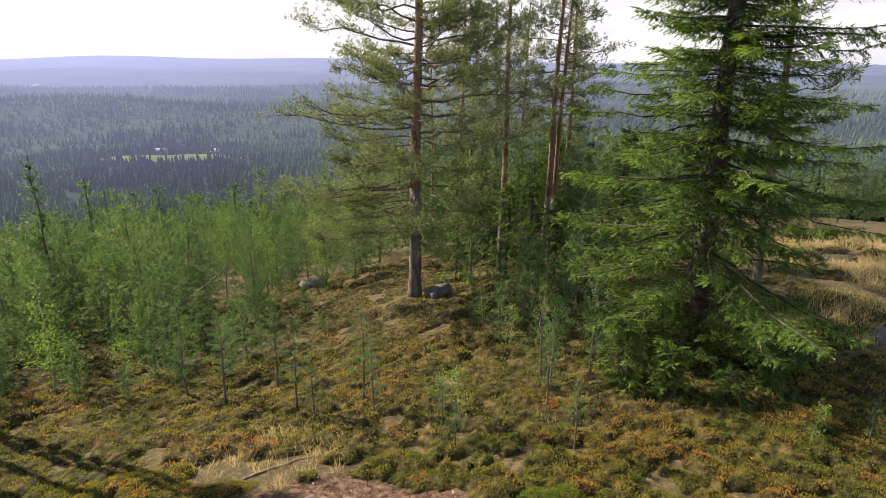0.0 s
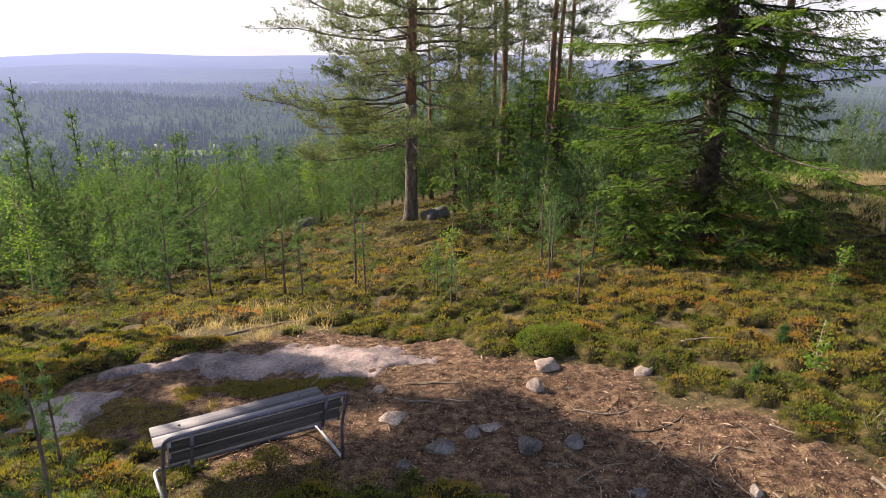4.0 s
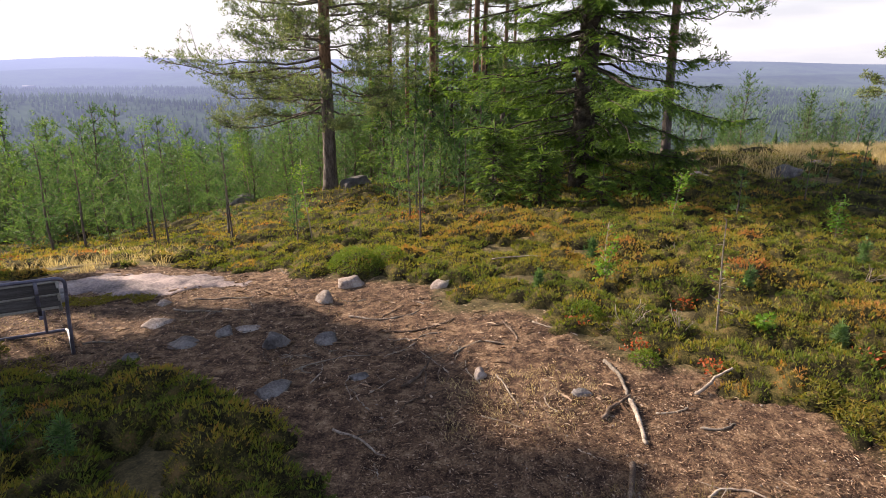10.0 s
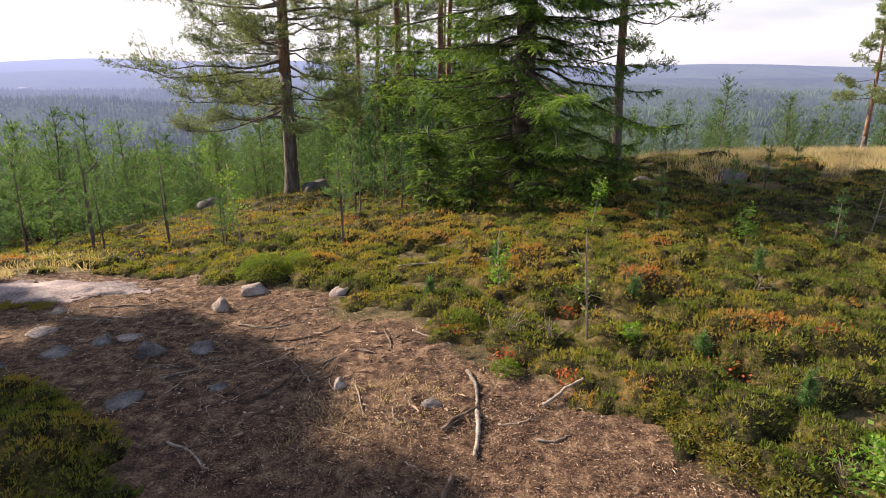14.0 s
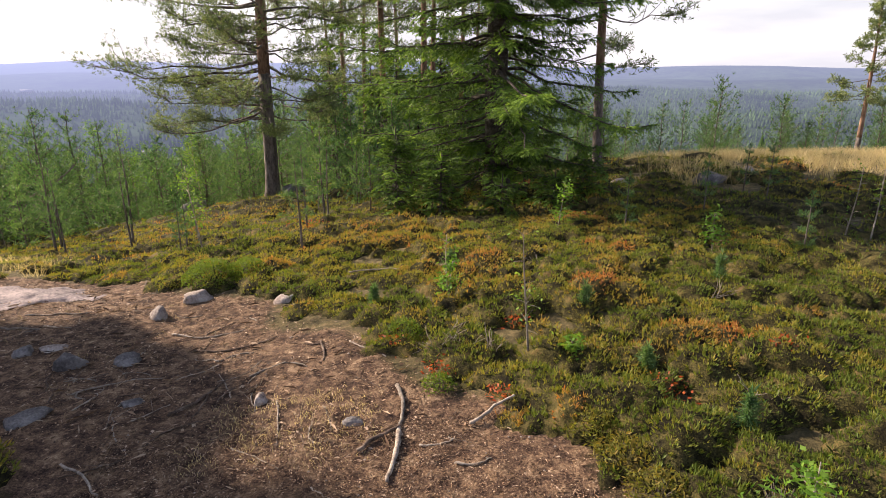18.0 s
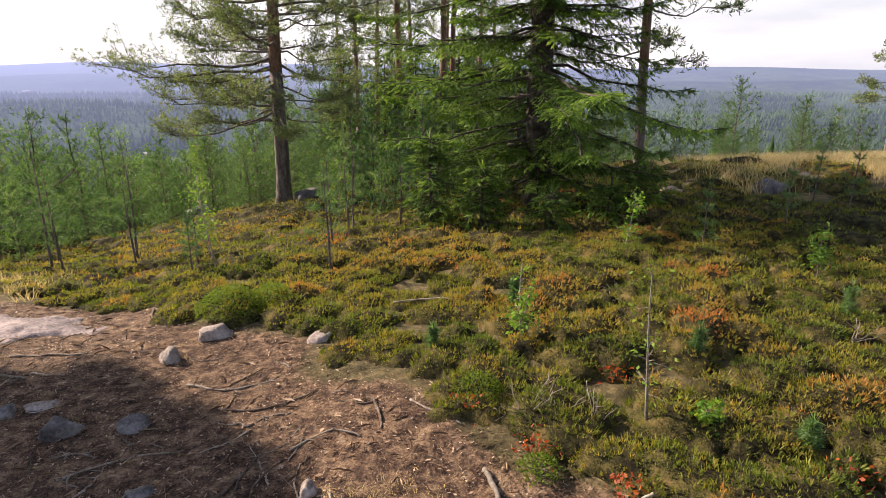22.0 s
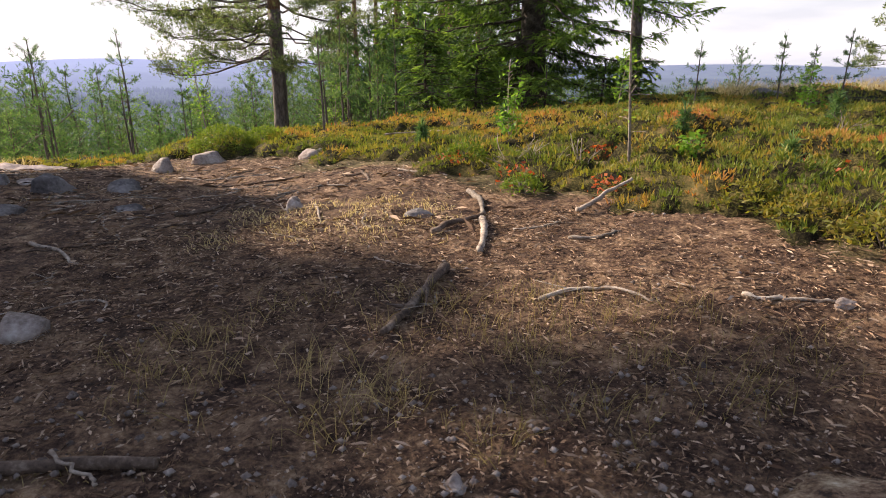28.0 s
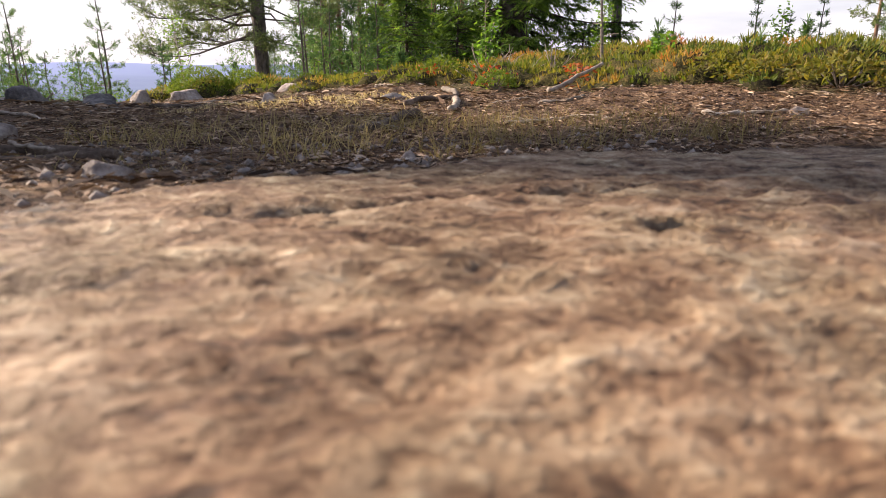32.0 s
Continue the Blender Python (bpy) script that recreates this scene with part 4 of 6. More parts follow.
def landing_rock():
    """The layered rock on which the flight ends; finely stepped where it is seen from a hand's breadth."""
    def axis(a, b, lo, hi, fine, coarse):
        out, s = [a], a
        while s < b:
            gap = max(0, lo - s, s - hi)
            s += min(coarse, fine + 0.10 * gap)
            out.append(s)
        return np.array(out)
    xs, ys = axis(4.2, 8.3, 4.85, 5.75, 0.011, 0.10), axis(-7.2, -3.6, -5.42, -4.5, 0.011, 0.10)
    X, Y = np.meshgrid(xs, ys, indexing="ij")
    outline = np.array([(4.35, -5.3), (4.58, -4.82), (4.93, -4.57), (5.16, -4.40), (5.26, -4.25), (5.46, -4.16), (5.85, -4.09), (6.02, -3.96), (6.9, -4.0), (7.7, -4.6), (7.9, -5.6), (7.0, -6.6), (5.2, -6.8), (4.3, -6.2)])
    d = inside(X, Y, outline) + 0.030 * wave(X, Y, 41, 7.0) + 0.012 * wave(X, Y, 42, 25.0)
    top = 0.305 - 0.085 * np.clip(Y + 5.35, -0.3, 1.2) + 0.010 * (X - 5.14).clip(-0.6, 1.0) + 0.010 * wave(X, Y, 43, 2.6)
    lie_z = lie(X, Y)
    Z = lie_z - 0.08 + (top - lie_z + 0.08) * sstep(-0.06, 0.11, d) ** 0.8
    tilt = Y * 0.96 - X * 0.22 + 0.05 * wave(X, Y, 44, 4.0)
    layers = tilt / 0.085
    saw = layers - np.floor(layers)
    fade = sstep(0.0, 0.12, d)
    Z += fade * (0.012 * sstep(0.0, 0.85, saw) * (1 - sstep(0.85, 1.0, saw)) * (0.5 + 0.5 * wave(X, Y, 45, 5.0)))
    # broken faces: the surface drops by small steps along ragged lines
    for seed_, scale, high in ((141, 12.0, 0.0010), (142, 24.0, 0.0011), (143, 48.0, 0.0012)):
        w = wave(X + 0.02 * wave(X, Y, seed_ + 9, 40.0), Y * 1.5, seed_, scale) * 2.2
        Z += fade * high * (np.floor(w) + sstep(0.55, 1.0, w - np.floor(w)))
    Z += fade * (0.0012 * wave(X, Y * 1.5, 46, 28.0) + 0.0014 * wave(X, Y * 1.4, 47, 75.0) + 0.0012 * wave(X, Y * 1.3, 48, 170.0))
    grit = np.random.default_rng(50).normal(0, 1, X.shape)
    Z += fade * 0.0011 * grit * (0.5 + 0.5 * np.clip(wave(X, Y, 147, 9.0), 0, 1))
    # a crumbled scarp along the rim
    scarp = Y + 4.90 - 0.30 * (X - 5.05) + 0.012 * wave(X, Y, 144, 14.0)
    crumb = sstep(0.0, 0.030, scarp) * sstep(0.085, 0.05, scarp) * sstep(4.7, 4.85, X) * sstep(5.6, 5.35, X)
    Z += crumb * (-0.013 + 0.008 * wave(X, Y, 145, 90.0) + 0.004 * wave(X, Y, 146, 190.0)) + 0.005 * sstep(-0.06, -0.005, scarp) * sstep(0.008, 0.0, scarp) * fade
    g = np.random.default_rng(49)
    for px, py, pr, pd in [(5.36, -4.98, 0.020, 0.035)] + [(g.uniform(4.9, 5.7), g.uniform(-5.4, -4.5), g.uniform(0.006, 0.014), g.uniform(0.001, 0.0035)) for _ in range(60)]:
        Z -= fade * pd * np.exp(-(((X - px) / pr) ** 2 + ((Y - py) / (0.7 * pr)) ** 2) ** 2)
    n, m = X.shape
    i, j = np.meshgrid(np.arange(n - 1), np.arange(m - 1), indexing="ij")
    f = np.stack([i * m + j, (i + 1) * m + j, (i + 1) * m + j + 1, i * m + j + 1], -1).reshape(-1, 4)
    keep = d.ravel()[f].max(1) > -0.14
    ob = part("bedrock", Heap().add(np.stack([X, Y, Z], -1), f[keep]), LEDGE, smooth=True)
    return tagged(ob, "layered brown granite bedrock with thin ledges", "rock")


landing_rock()


# ---- roots and fallen wood ----
def fallen(name, label, points, thick, seed, material=None, lift=0.0, twigs=0, sides=7, raise_end=0.0, group=""):
    """A root or stick: a crooked tapering tube that lies on the soil."""
    g = np.random.default_rng(seed)
    p = smooth_path([(x, y, 0) for x, y in points], 14)
    p[:, :2] += np.cumsum(g.normal(0, 0.006, (14, 2)), 0)
    p[:, 2] = lie(p[:, 0], p[:, 1]) + thick * 0.55 + lift + g.normal(0, 0.003, 14) + raise_end * np.linspace(0, 1, 14) ** 1.3
    thick *= 0.78
    heap = Heap()
    u = np.linspace(0, 1, 14)
    add_tube(heap, p, thick * (1 - 0.45 * u) * (1 + 0.15 * g.normal(0, 1, 14).clip(-1, 1)), sides)
    for k in range(twigs):
        i = g.integers(3, 12)
        d = dirs(1, (-0.02, 0.25), g)[0]
        w = np.linspace(0, 1, 4)[:, None]
        add_tube(heap, p[i] + d * g.uniform(0.08, 0.25) * w, thick * 0.4 * (1 - 0.7 * w[:, 0]), 4)
    ob = part(name, heap, material or TWIG, smooth=True)
    return tagged(ob, label, "root" if "root" in name else "stick", group)


fallen("tree_root", "bleached root snaking across the soil", [(5.57, -0.88), (5.62, -1.2), (5.60, -1.47)], 0.030, 1)
fallen("tree_root", "stout pale root end lying in litter", [(5.58, -1.50), (5.55, -1.75), (5.46, -2.12)], 0.034, 2)
fallen("tree_root", "dark crosswise root over a pale one", [(5.24, -1.76), (5.42, -1.62), (5.60, -1.49)], 0.026, 3, ROOT, 0.02)
fallen("stick", "pale barkless branch propped on heather", [(6.18, -1.56), (6.38, -1.50), (6.60, -1.44)], 0.024, 4, lift=0.01, raise_end=0.13)
fallen("fallen_log", "dark barked log half in shadow", [(5.30, -2.36), (5.20, -2.58), (5.09, -2.85), (5.01, -3.08)], 0.036, 5, ROOT, twigs=3)
fallen("stick", "forked grey stick on sunny litter", [(5.66, -2.80), (5.84, -2.70), (6.0, -2.78), (6.14, -2.95)], 0.015, 6, twigs=2)
fallen("stick", "bent white stick in shade", [(2.96, -1.72), (3.16, -1.82), (3.34, -2.0), (3.46, -2.07)], 0.016, 7)
fallen("tree_root", "dark crooked root in the soil", [(3.55, -1.06), (3.74, -0.84), (3.90, -0.44)], 0.022, 8, ROOT, twigs=2)
fallen("tree_root", "thin root crossing another", [(3.76, -1.1), (3.80, -0.9), (3.81, -0.74)], 0.014, 9, ROOT)
fallen("tree_root", "thin pale root in sunny soil", [(4.48, -0.95), (4.54, -1.2), (4.63, -1.62)], 0.013, 10)
fallen("tree_root", "short dark root stub near heather", [(4.73, 0.2), (4.76, 0.0), (4.80, -0.24)], 0.020, 11, ROOT)
fallen("tree_root", "thin root in trodden soil", [(4.90, -1.1), (4.96, -1.25), (5.02, -1.48)], 0.010, 12)
fallen("stick", "long pale stick in dry litter", [(0.70, 1.74), (1.05, 1.74), (1.46, 1.68)], 0.018, 13)
fallen("stick", "flat pale stick near a stone", [(0.58, 1.34), (0.95, 1.18), (1.26, 1.07)], 0.022, 14)
fallen("stick", "pale stick on dry soil", [(1.25, 1.22), (1.45, 1.1), (1.62, 1.08)], 0.012, 15)
fallen("stick", "curved pale branch by the slab", [(-2.6, 4.35), (-2.0, 4.75), (-1.35, 5.1)], 0.03, 16)
fallen("stick", "pale stick on the soil beyond the bench", [(-0.05, 0.28), (0.1, 0.33), (0.3, 0.30)], 0.016, 33)
fallen("stick", "straight bleached branch in shade", [(2.45, -0.65), (2.8, -0.42), (3.25, -0.30)], 0.013, 17)
fallen("stick", "thin twig with bent tip in shade", [(3.35, -2.68), (3.68, -2.56), (3.78, -2.72)], 0.010, 18)
fallen("fallen_log", "dark weathered log half sunk in soil", [(3.35, -3.98), (3.95, -3.86), (4.46, -3.82)], 0.034, 19, ROOT)
fallen("fallen_log", "mouldering dark log in the soil", [(3.45, -4.17), (4.05, -4.08), (4.54, -4.02)], 0.032, 20, ROOT)
fallen("stick", "thin white twig leaning on a log", [(4.20, -3.82), (4.32, -3.9), (4.38, -3.98)], 0.008, 21, lift=0.03)
fallen("stick", "long dry stem in gritty soil", [(4.62, -4.02), (4.74, -4.2), (4.84, -4.34)], 0.007, 22)
fallen("stick", "pale broken stick on sunny soil", [(6.5, -2.9), (6.62, -2.95), (6.8, -3.02)], 0.016, 23)
fallen("stick", "short grey stick in litter", [(6.0, -2.0), (6.15, -2.04), (6.3, -2.02)], 0.016, 24)
fallen("stick", "short pale stick in litter", [(5.75, -1.72), (5.9, -1.76), (6.02, -1.72)], 0.013, 25)
fallen("tree_root", "knotted root near the clearing's edge", [(1.55, 3.5), (1.7, 3.0), (1.85, 2.8)], 0.02, 26, ROOT, twigs=2)
fallen("tree_root", "thin root running into heather", [(3.3, 0.35), (3.75, 0.3), (4.2, 0.55)], 0.016, 27, ROOT)
fallen("tree_root", "low root crossing bare soil", [(2.9, 0.85), (3.4, 0.7), (3.75, 0.9)], 0.016, 28, TWIG, twigs=2)
fallen("tree_root", "forked root on the bare slope", [(4.1, -0.4), (4.4, -0.15), (4.65, -0.3)], 0.016, 29, TWIG, twigs=2)
fallen("tree_root", "pale root beside red bilberry", [(5.05, 0.1), (5.2, -0.1), (5.45, -0.35)], 0.015, 30, TWIG, twigs=1)
fallen("stick", "bleached branch fallen among heather", [(4.9, 2.15), (5.25, 2.2), (5.6, 2.15)], 0.016, 31, lift=0.12)
fallen("fallen_tree", "grey dead trunk leaning in young pines", [(-9.4, 15.5), (-8.2, 16.4), (-6.6, 17.6)], 0.07, 32, TWIG, 0.6, 3, raise_end=2.2)


# ---- bench ----
def bar(heap, a, b, w, h, up=(0, 0, 1)):
    """A squared bar from a to b with slightly broken edges."""
    a, b = np.array(a, float), np.array(b, float)
    d = unit(b - a)
    s = unit(np.cross(d, up))
    t = np.cross(s, d)
    c = 0.12 * min(w, h)
    sec = [(-w / 2 + c, -h / 2), (w / 2 - c, -h / 2), (w / 2, -h / 2 + c), (w / 2, h / 2 - c), (w / 2 - c, h / 2), (-w / 2 + c, h / 2), (-w / 2, h / 2 - c), (-w / 2, -h / 2 + c)]
    v = [p + s * x + t * y for p in (a, b) for x, y in sec]
    f = [(k, (k + 1) % 8, 8 + (k + 1) % 8, 8 + k) for k in range(8)]
    base = heap.count
    heap.add(v, f)
    heap.f.append(np.array([list(range(7, -1, -1)), list(range(8, 16))]) + base)
    heap.slot.append(0)
    return heap


def round_path(points, r=0.07, n=5):
    """Bends a tube's corners."""
    p = [np.array(q, float) for q in points]
    out = [p[0]]
    for a, b, c in zip(p, p[1:], p[2:]):
        u, w = unit(a - b), unit(c - b)
        for t in np.linspace(0, 1, n):
            out.append((1 - t) ** 2 * (b + u * r) + 2 * t * (1 - t) * b + t * t * (b + w * r))
    return np.array(out + [p[-1]])


def bench():
    L = 1.83
    ob = thing("bench", "weathered park bench with grey tube frame and dark planks", "bench", (0.0, 0.0, float(lie(0, 0)) - 0.015), 208.5)
    # local x along the bench, local -y towards the view; the far end stands a little higher
    ob.matrix_basis = ob.matrix_basis @ pose(0, 0, 0, 0, -2.6, 0)
    top_y, top_z = 0.13, 0.94
    back = lambda z: -0.03 + (top_y + 0.03) * (z - 0.46) / (top_z - 0.46)
    frame_ = Heap()
    add_tube(frame_, round_path([(0, 0, 0.02), (0, -0.03, 0.46), (-0.015, top_y, top_z), (L - 0.02, top_y, top_z), (L, -0.03, 0.46), (L, 0, 0.02)], 0.10, 7), 0.019, 10)
    part("back_frame", frame_, STEEL, ob, smooth=True)
    foot = round_path([(0, 0.0, 0.024), (0.03, -0.74, 0.024), (L + 0.03, -0.76, 0.024), (L, 0.0, 0.024)], 0.08, 6)
    for name, piece, material, label in (("side_tube", foot[:5], STEEL_PALE, "pale steel foot tube"), ("base_tube", foot[4:-4], STEEL, ""), ("side_tube", foot[-5:], STEEL_PALE, "pale steel foot tube")):
        base = Heap()
        add_tube(base, piece, 0.019, 10)
        part(name, base, material, ob, label, True)
    for x in (0.24, L - 0.26):
        post = Heap()
        add_tube(post, [(x, -0.74, 0.02), (x, -0.73, 0.25), (x, -0.70, 0.46)], 0.016, 8)
        part("post", post, STEEL, ob, smooth=True)
        arm = Heap()
        bar(arm, (x, -0.84, 0.452), (x, -0.01, 0.47), 0.035, 0.012)
        part("seat_bracket", arm, STEEL, ob)
        strap = Heap()
        bar(strap, (x, back(0.52) + 0.022, 0.52), (x, back(0.93) + 0.022, 0.93), 0.035, 0.010, (0, 1, 0))
        part("back_bracket", strap, STEEL, ob)
    for k, (z0, h) in enumerate(((0.835, 0.125), (0.680, 0.125), (0.590, 0.03))):
        y = back(z0) - 0.006
        plank = Heap()
        bar(plank, (0.05, y, z0), (L - 0.06, y, z0), 0.036, h)
        board = part("back_plank", plank, PLANK if k < 2 else PLANK_EDGE, ob, "" if k < 2 else "bleached lower back slat")
        if k < 2:
            lip = Heap()
            bar(lip, (0.05, back(z0 + 0.07) - 0.006, z0 + h / 2 + 0.008), (L - 0.06, back(z0 + 0.07) - 0.006, z0 + h / 2 + 0.008), 0.037, 0.015)
            part("plank_edge", lip, PLANK_EDGE, board, "pale worn board edge")
    for x in (0.055, L - 0.065):
        stay = Heap()
        bar(stay, (x, back(0.55) - 0.008, 0.55), (x, back(0.91) - 0.008, 0.91), 0.030, 0.042, (0, 1, 0))
        part("end_board", stay, PLANK_EDGE, ob, "bleached board at the backrest's end")
    for k in range(2):
        y = -0.56 - 0.205 * k
        plank = Heap()
        bar(plank, (-0.02, y, 0.482), (L + 0.02, y, 0.482), 0.195, 0.040)
        board = part("seat_plank", plank, PLANK_SEAT, ob, "purple-grey weathered seat board")
        for x in (0.24, L - 0.26):
            bolt = Heap()
            add_tube(bolt, [(x, y, 0.50), (x, y, 0.511)], 0.014, 8)
            part("bolt", bolt, STEEL, board)
    return ob


bench()

# thin roots and twigs on the trodden slope
g = np.random.default_rng(77)
laid = 0
while laid < 64:
    x, y, a, l = g.uniform(0.2, 6.9), g.uniform(-3.2, 3.4), g.uniform(0, 6.28), g.uniform(0.14, 0.62)
    if inside(x, y, CLEARING) < 0.25 or (x < 2.0 and y < 0.7) or (y < -1.7 and l > 0.3) or inside(x + l * math.cos(a), y + l * math.sin(a), CLEARING) < 0.1:
        continue
    b = a + g.uniform(-0.7, 0.7)
    points = [(x, y), (x + 0.5 * l * math.cos(a), y + 0.5 * l * math.sin(a)), (x + 0.5 * l * (math.cos(a) + math.cos(b)), y + 0.5 * l * (math.sin(a) + math.sin(b)))]
    pale = g.uniform() < 0.6
    fallen("tree_root" if l > 0.35 else "twig", ("pale bare" if pale else "dark brown") + (" root showing through trodden soil" if l > 0.35 else " twig lying on trodden soil"),
           points, g.uniform(0.006, 0.012), 400 + laid, TWIG if pale else ROOT, twigs=int(g.integers(0, 3)), sides=6, group="thin roots and twigs")
    laid += 1

# ---- trees of the hilltop ----
def on(x, y, sink=0.0):
    return (x, y, float(lie(x, y)) - sink)


pine_tree("pine_tree", "tall pine with grey foot and orange upper trunk", 17.0, 5.0, 51, on(0.93, 16.4), 0.17, 0.245, 150, 92, 8, lean=0.022, low_side=2.9, red=0.30, needle=(0.11, 0.020), seen=12.4)
spruce_tree("spruce_tree", "broad dark spruce with boughs down to the heather", 17.0, 3.45, 52, on(7.9, 7.7), 0.35, 0.28, 7, 68, lean=-0.02, taper=0.42, fat=1.08, longest=0.46, seen=9.8, spray=0.086, dead=3)
TALL = (  # x, y, height, bare, girth, lean
    (11.3, 10.7, 13.5, 0.26, 0.13, -0.045), (5.0, 20.5, 16.0, 0.42, 0.16, 0.0), (6.6, 19.0, 15.5, 0.5, 0.14, 0.02), (7.0, 19.6, 14.5, 0.55, 0.12, 0.03),
    (3.2, 22.5, 13.5, 0.35, 0.12, 0.0), (3.9, 25.0, 14.0, 0.30, 0.12, -0.01), (8.8, 24.0, 13.0, 0.45, 0.12, 0.0), (5.8, 27.5, 15.0, 0.3, 0.14, 0.0), (2.2, 27.0, 12.0, 0.25, 0.12, 0.0),
    (10.2, 29.0, 13.0, 0.4, 0.13, 0.0), (7.7, 31.0, 14.0, 0.3, 0.13, 0.0))
stand = []
for k, (x, y, h, bare, girth, lean) in enumerate(TALL):
    if k < 4:
        stand.append(pine_tree("pine_tree", "slender tall pine in the stand behind the clearing", h, 2.3, 60 + k, on(x, y), bare * 0.85, girth, 40, 22, 7, lean, red=0.25, group="pines of the stand", needle=(0.13, 0.024), seen=13.0))
    else:
        ob = copy_thing(stand[1 + k % 3], Matrix())
        size = h / TALL[1 + k % 3][2]
        ob.matrix_basis = Matrix.LocRotScale(on(x, y), Euler((0, 0, 1.3 * k)), (size, size, size))
pine_tree("pine_tree", "lone leaning pine beyond the dry grass", 9.6, 2.2, 80, on(33.6, 28.5), 0.38, 0.15, 36, 16, 7, -0.04, red=0.2, needle=(0.2, 0.04))
for k, (x, y, h, w) in enumerate(((5.6, 17.0, 5.2, 1.3), (6.4, 16.0, 3.6, 1.0), (4.9, 18.2, 4.4, 1.1), (9.4, 17.5, 6.0, 1.5), (2.9, 19.8, 6.0, 1.4), (7.6, 22.0, 6.4, 1.5), (4.4, 23.5, 6.0, 1.4), (10.8, 21.0, 6.0, 1.5))):
    spruce_tree("spruce_tree", "young spruce crowding under the pines", h, w, 90 + k, on(x, y), 0.15, 0.36, 6, 12, group="young spruces of the stand", fat=1.5, spray=0.15)
for k, (x, y, h, w) in enumerate(((5.6, 6.5, 1.9, 0.75), (6.5, 5.9, 1.3, 0.6), (9.6, 6.5, 1.1, 0.6), (8.7, 5.6, 0.9, 0.5), (7.6, 5.4, 0.9, 0.5))):
    spruce_tree("spruce_sapling", "low spruce sapling under the broad spruce", h, w, 110 + k, on(x, y), 0.08, 0.16, 6, 12, group="spruce saplings")

SAPLINGS = (  # x, y, height
    (-1.66, 7.1, 1.75), (-0.2, 7.0, 1.8), (1.39, 5.86, 1.15), (3.9, 4.25, 1.6), (3.93, 7.4, 2.2), (5.0, 6.9, 1.7), (-4.2, 8.6, 2.7), (-3.0, 9.4, 2.2), (-5.6, 9.6, 3.0),
    (-2.13, 7.63, 2.6), (-0.47, 7.77, 2.65), (1.61, 4.93, 1.1), (4.1, 6.96, 1.8), (3.75, 5.94, 1.8), (13.27, 6.62, 1.0),
    (9.43, 3.6, 0.95), (11.4, 1.9, 0.9), (11.2, 4.4, 1.1), (12.9, 5.2, 1.2), (-2.05, -1.75, 2.0), (-3.2, 0.2, 1.3), (0.55, -2.0, 0.6), (1.1, -2.2, 0.45),
    (7.9, -1.0, 0.28), (7.7, 0.3, 0.35), (6.3, 1.9, 0.35), (5.3, 0.9, 0.3), (8.3, -2.0, 0.35), (9.6, 0.9, 0.4))
for k, (x, y, h) in enumerate(SAPLINGS):
    young_pine("pine_sapling", "thin young pine standing in heather", h, 130 + k, on(x, y), 12, 0.27 if h > 0.7 else 0.4, "pine saplings", bare=0.3 if h > 1 else 0.1, step=0.042, needle=(0.075, 0.0075), airy=h > 0.7)

models = [young_pine("young_pine", "green young pine of the dense thicket", h, 170 + k, (0, 0, -400), 7, s * 1.25, "young pines of the thicket", bare=0.03, step=0.12, needle=(0.14, 0.030)) for k, (h, s) in enumerate(((3.6, 0.40), (4.3, 0.35), (3.0, 0.44), (4.9, 0.32), (4.0, 0.38), (5.6, 0.28)))]
g = np.random.default_rng(5)
spots = []
for x, y in zip(g.uniform(-40, 6, 2600), g.uniform(8, 58, 2600)):
    edge = 13.5 + max(0, (x + 9) * 1.35) if x < -2 else 24 + (x + 2) * 1.0
    edge = min(edge, 26)
    if y < edge or x < -4 - 0.95 * (y + 3) or (x - 1.0) ** 2 + (y - 15) ** 2 < 9:
        continue
    gap = 1.3 if y < 24 else 2.1
    if all((x - a) ** 2 + (y - b) ** 2 > gap * gap for a, b in spots):
        spots.append((x, y))
for k, (x, y) in enumerate(spots[:225]):
    src = models[k % len(models)]
    size = g.uniform(0.70, 1.22) * (1.0 + 0.012 * max(0, y - 18))
    ob = src if k < len(models) else copy_thing(src, Matrix())
    ob.matrix_basis = Matrix.LocRotScale(on(x, y), Euler((g.uniform(-0.04, 0.04), g.uniform(-0.04, 0.04), g.uniform(0, 6.28))), (size, size, size))

for k, (x, y, h) in enumerate(((-12.1, 18.5, 4.8), (-10.3, 11.2, 3.6), (-6.0, 20.3, 4.5), (-14.0, 17.0, 4.5), (-3.5, 22.0, 3.8), (-7.6, 10.4, 1.9), (-8.0, 22.0, 5.0), (-2.2, 25.5, 5.2), (-8.6, 13.6, 2.3), (-7.0, 13.2, 1.9))):
    leafy_tree("birch_tree", "bright yellow-green young birch in the thicket", h, 200 + k, on(x, y), 1000 if h > 3 else 350, 0.070 if h > 3 else 0.055, group="birches of the thicket")
for k, (x, y, h) in enumerate(((1.75, 5.5, 1.7), (1.4, 6.6, 1.1), (3.6, 9.5, 1.5), (4.6, 10.4, 1.8), (5.6, 9.3, 1.6), (3.0, 12.0, 1.5), (5.4, 13.0, 2.2), (4.2, 16.0, 2.0), (6.25, 1.0, 0.55), (8.3, 3.6, 0.9), (7.25, -0.75, 0.3), (8.1, -3.0, 0.55), (10.2, 2.2, 0.6))):
    leafy_tree("rowan_sapling", "small leafy sapling with bright green leaves", h, 210 + k, on(x, y), 260, 0.05, group="leafy saplings")
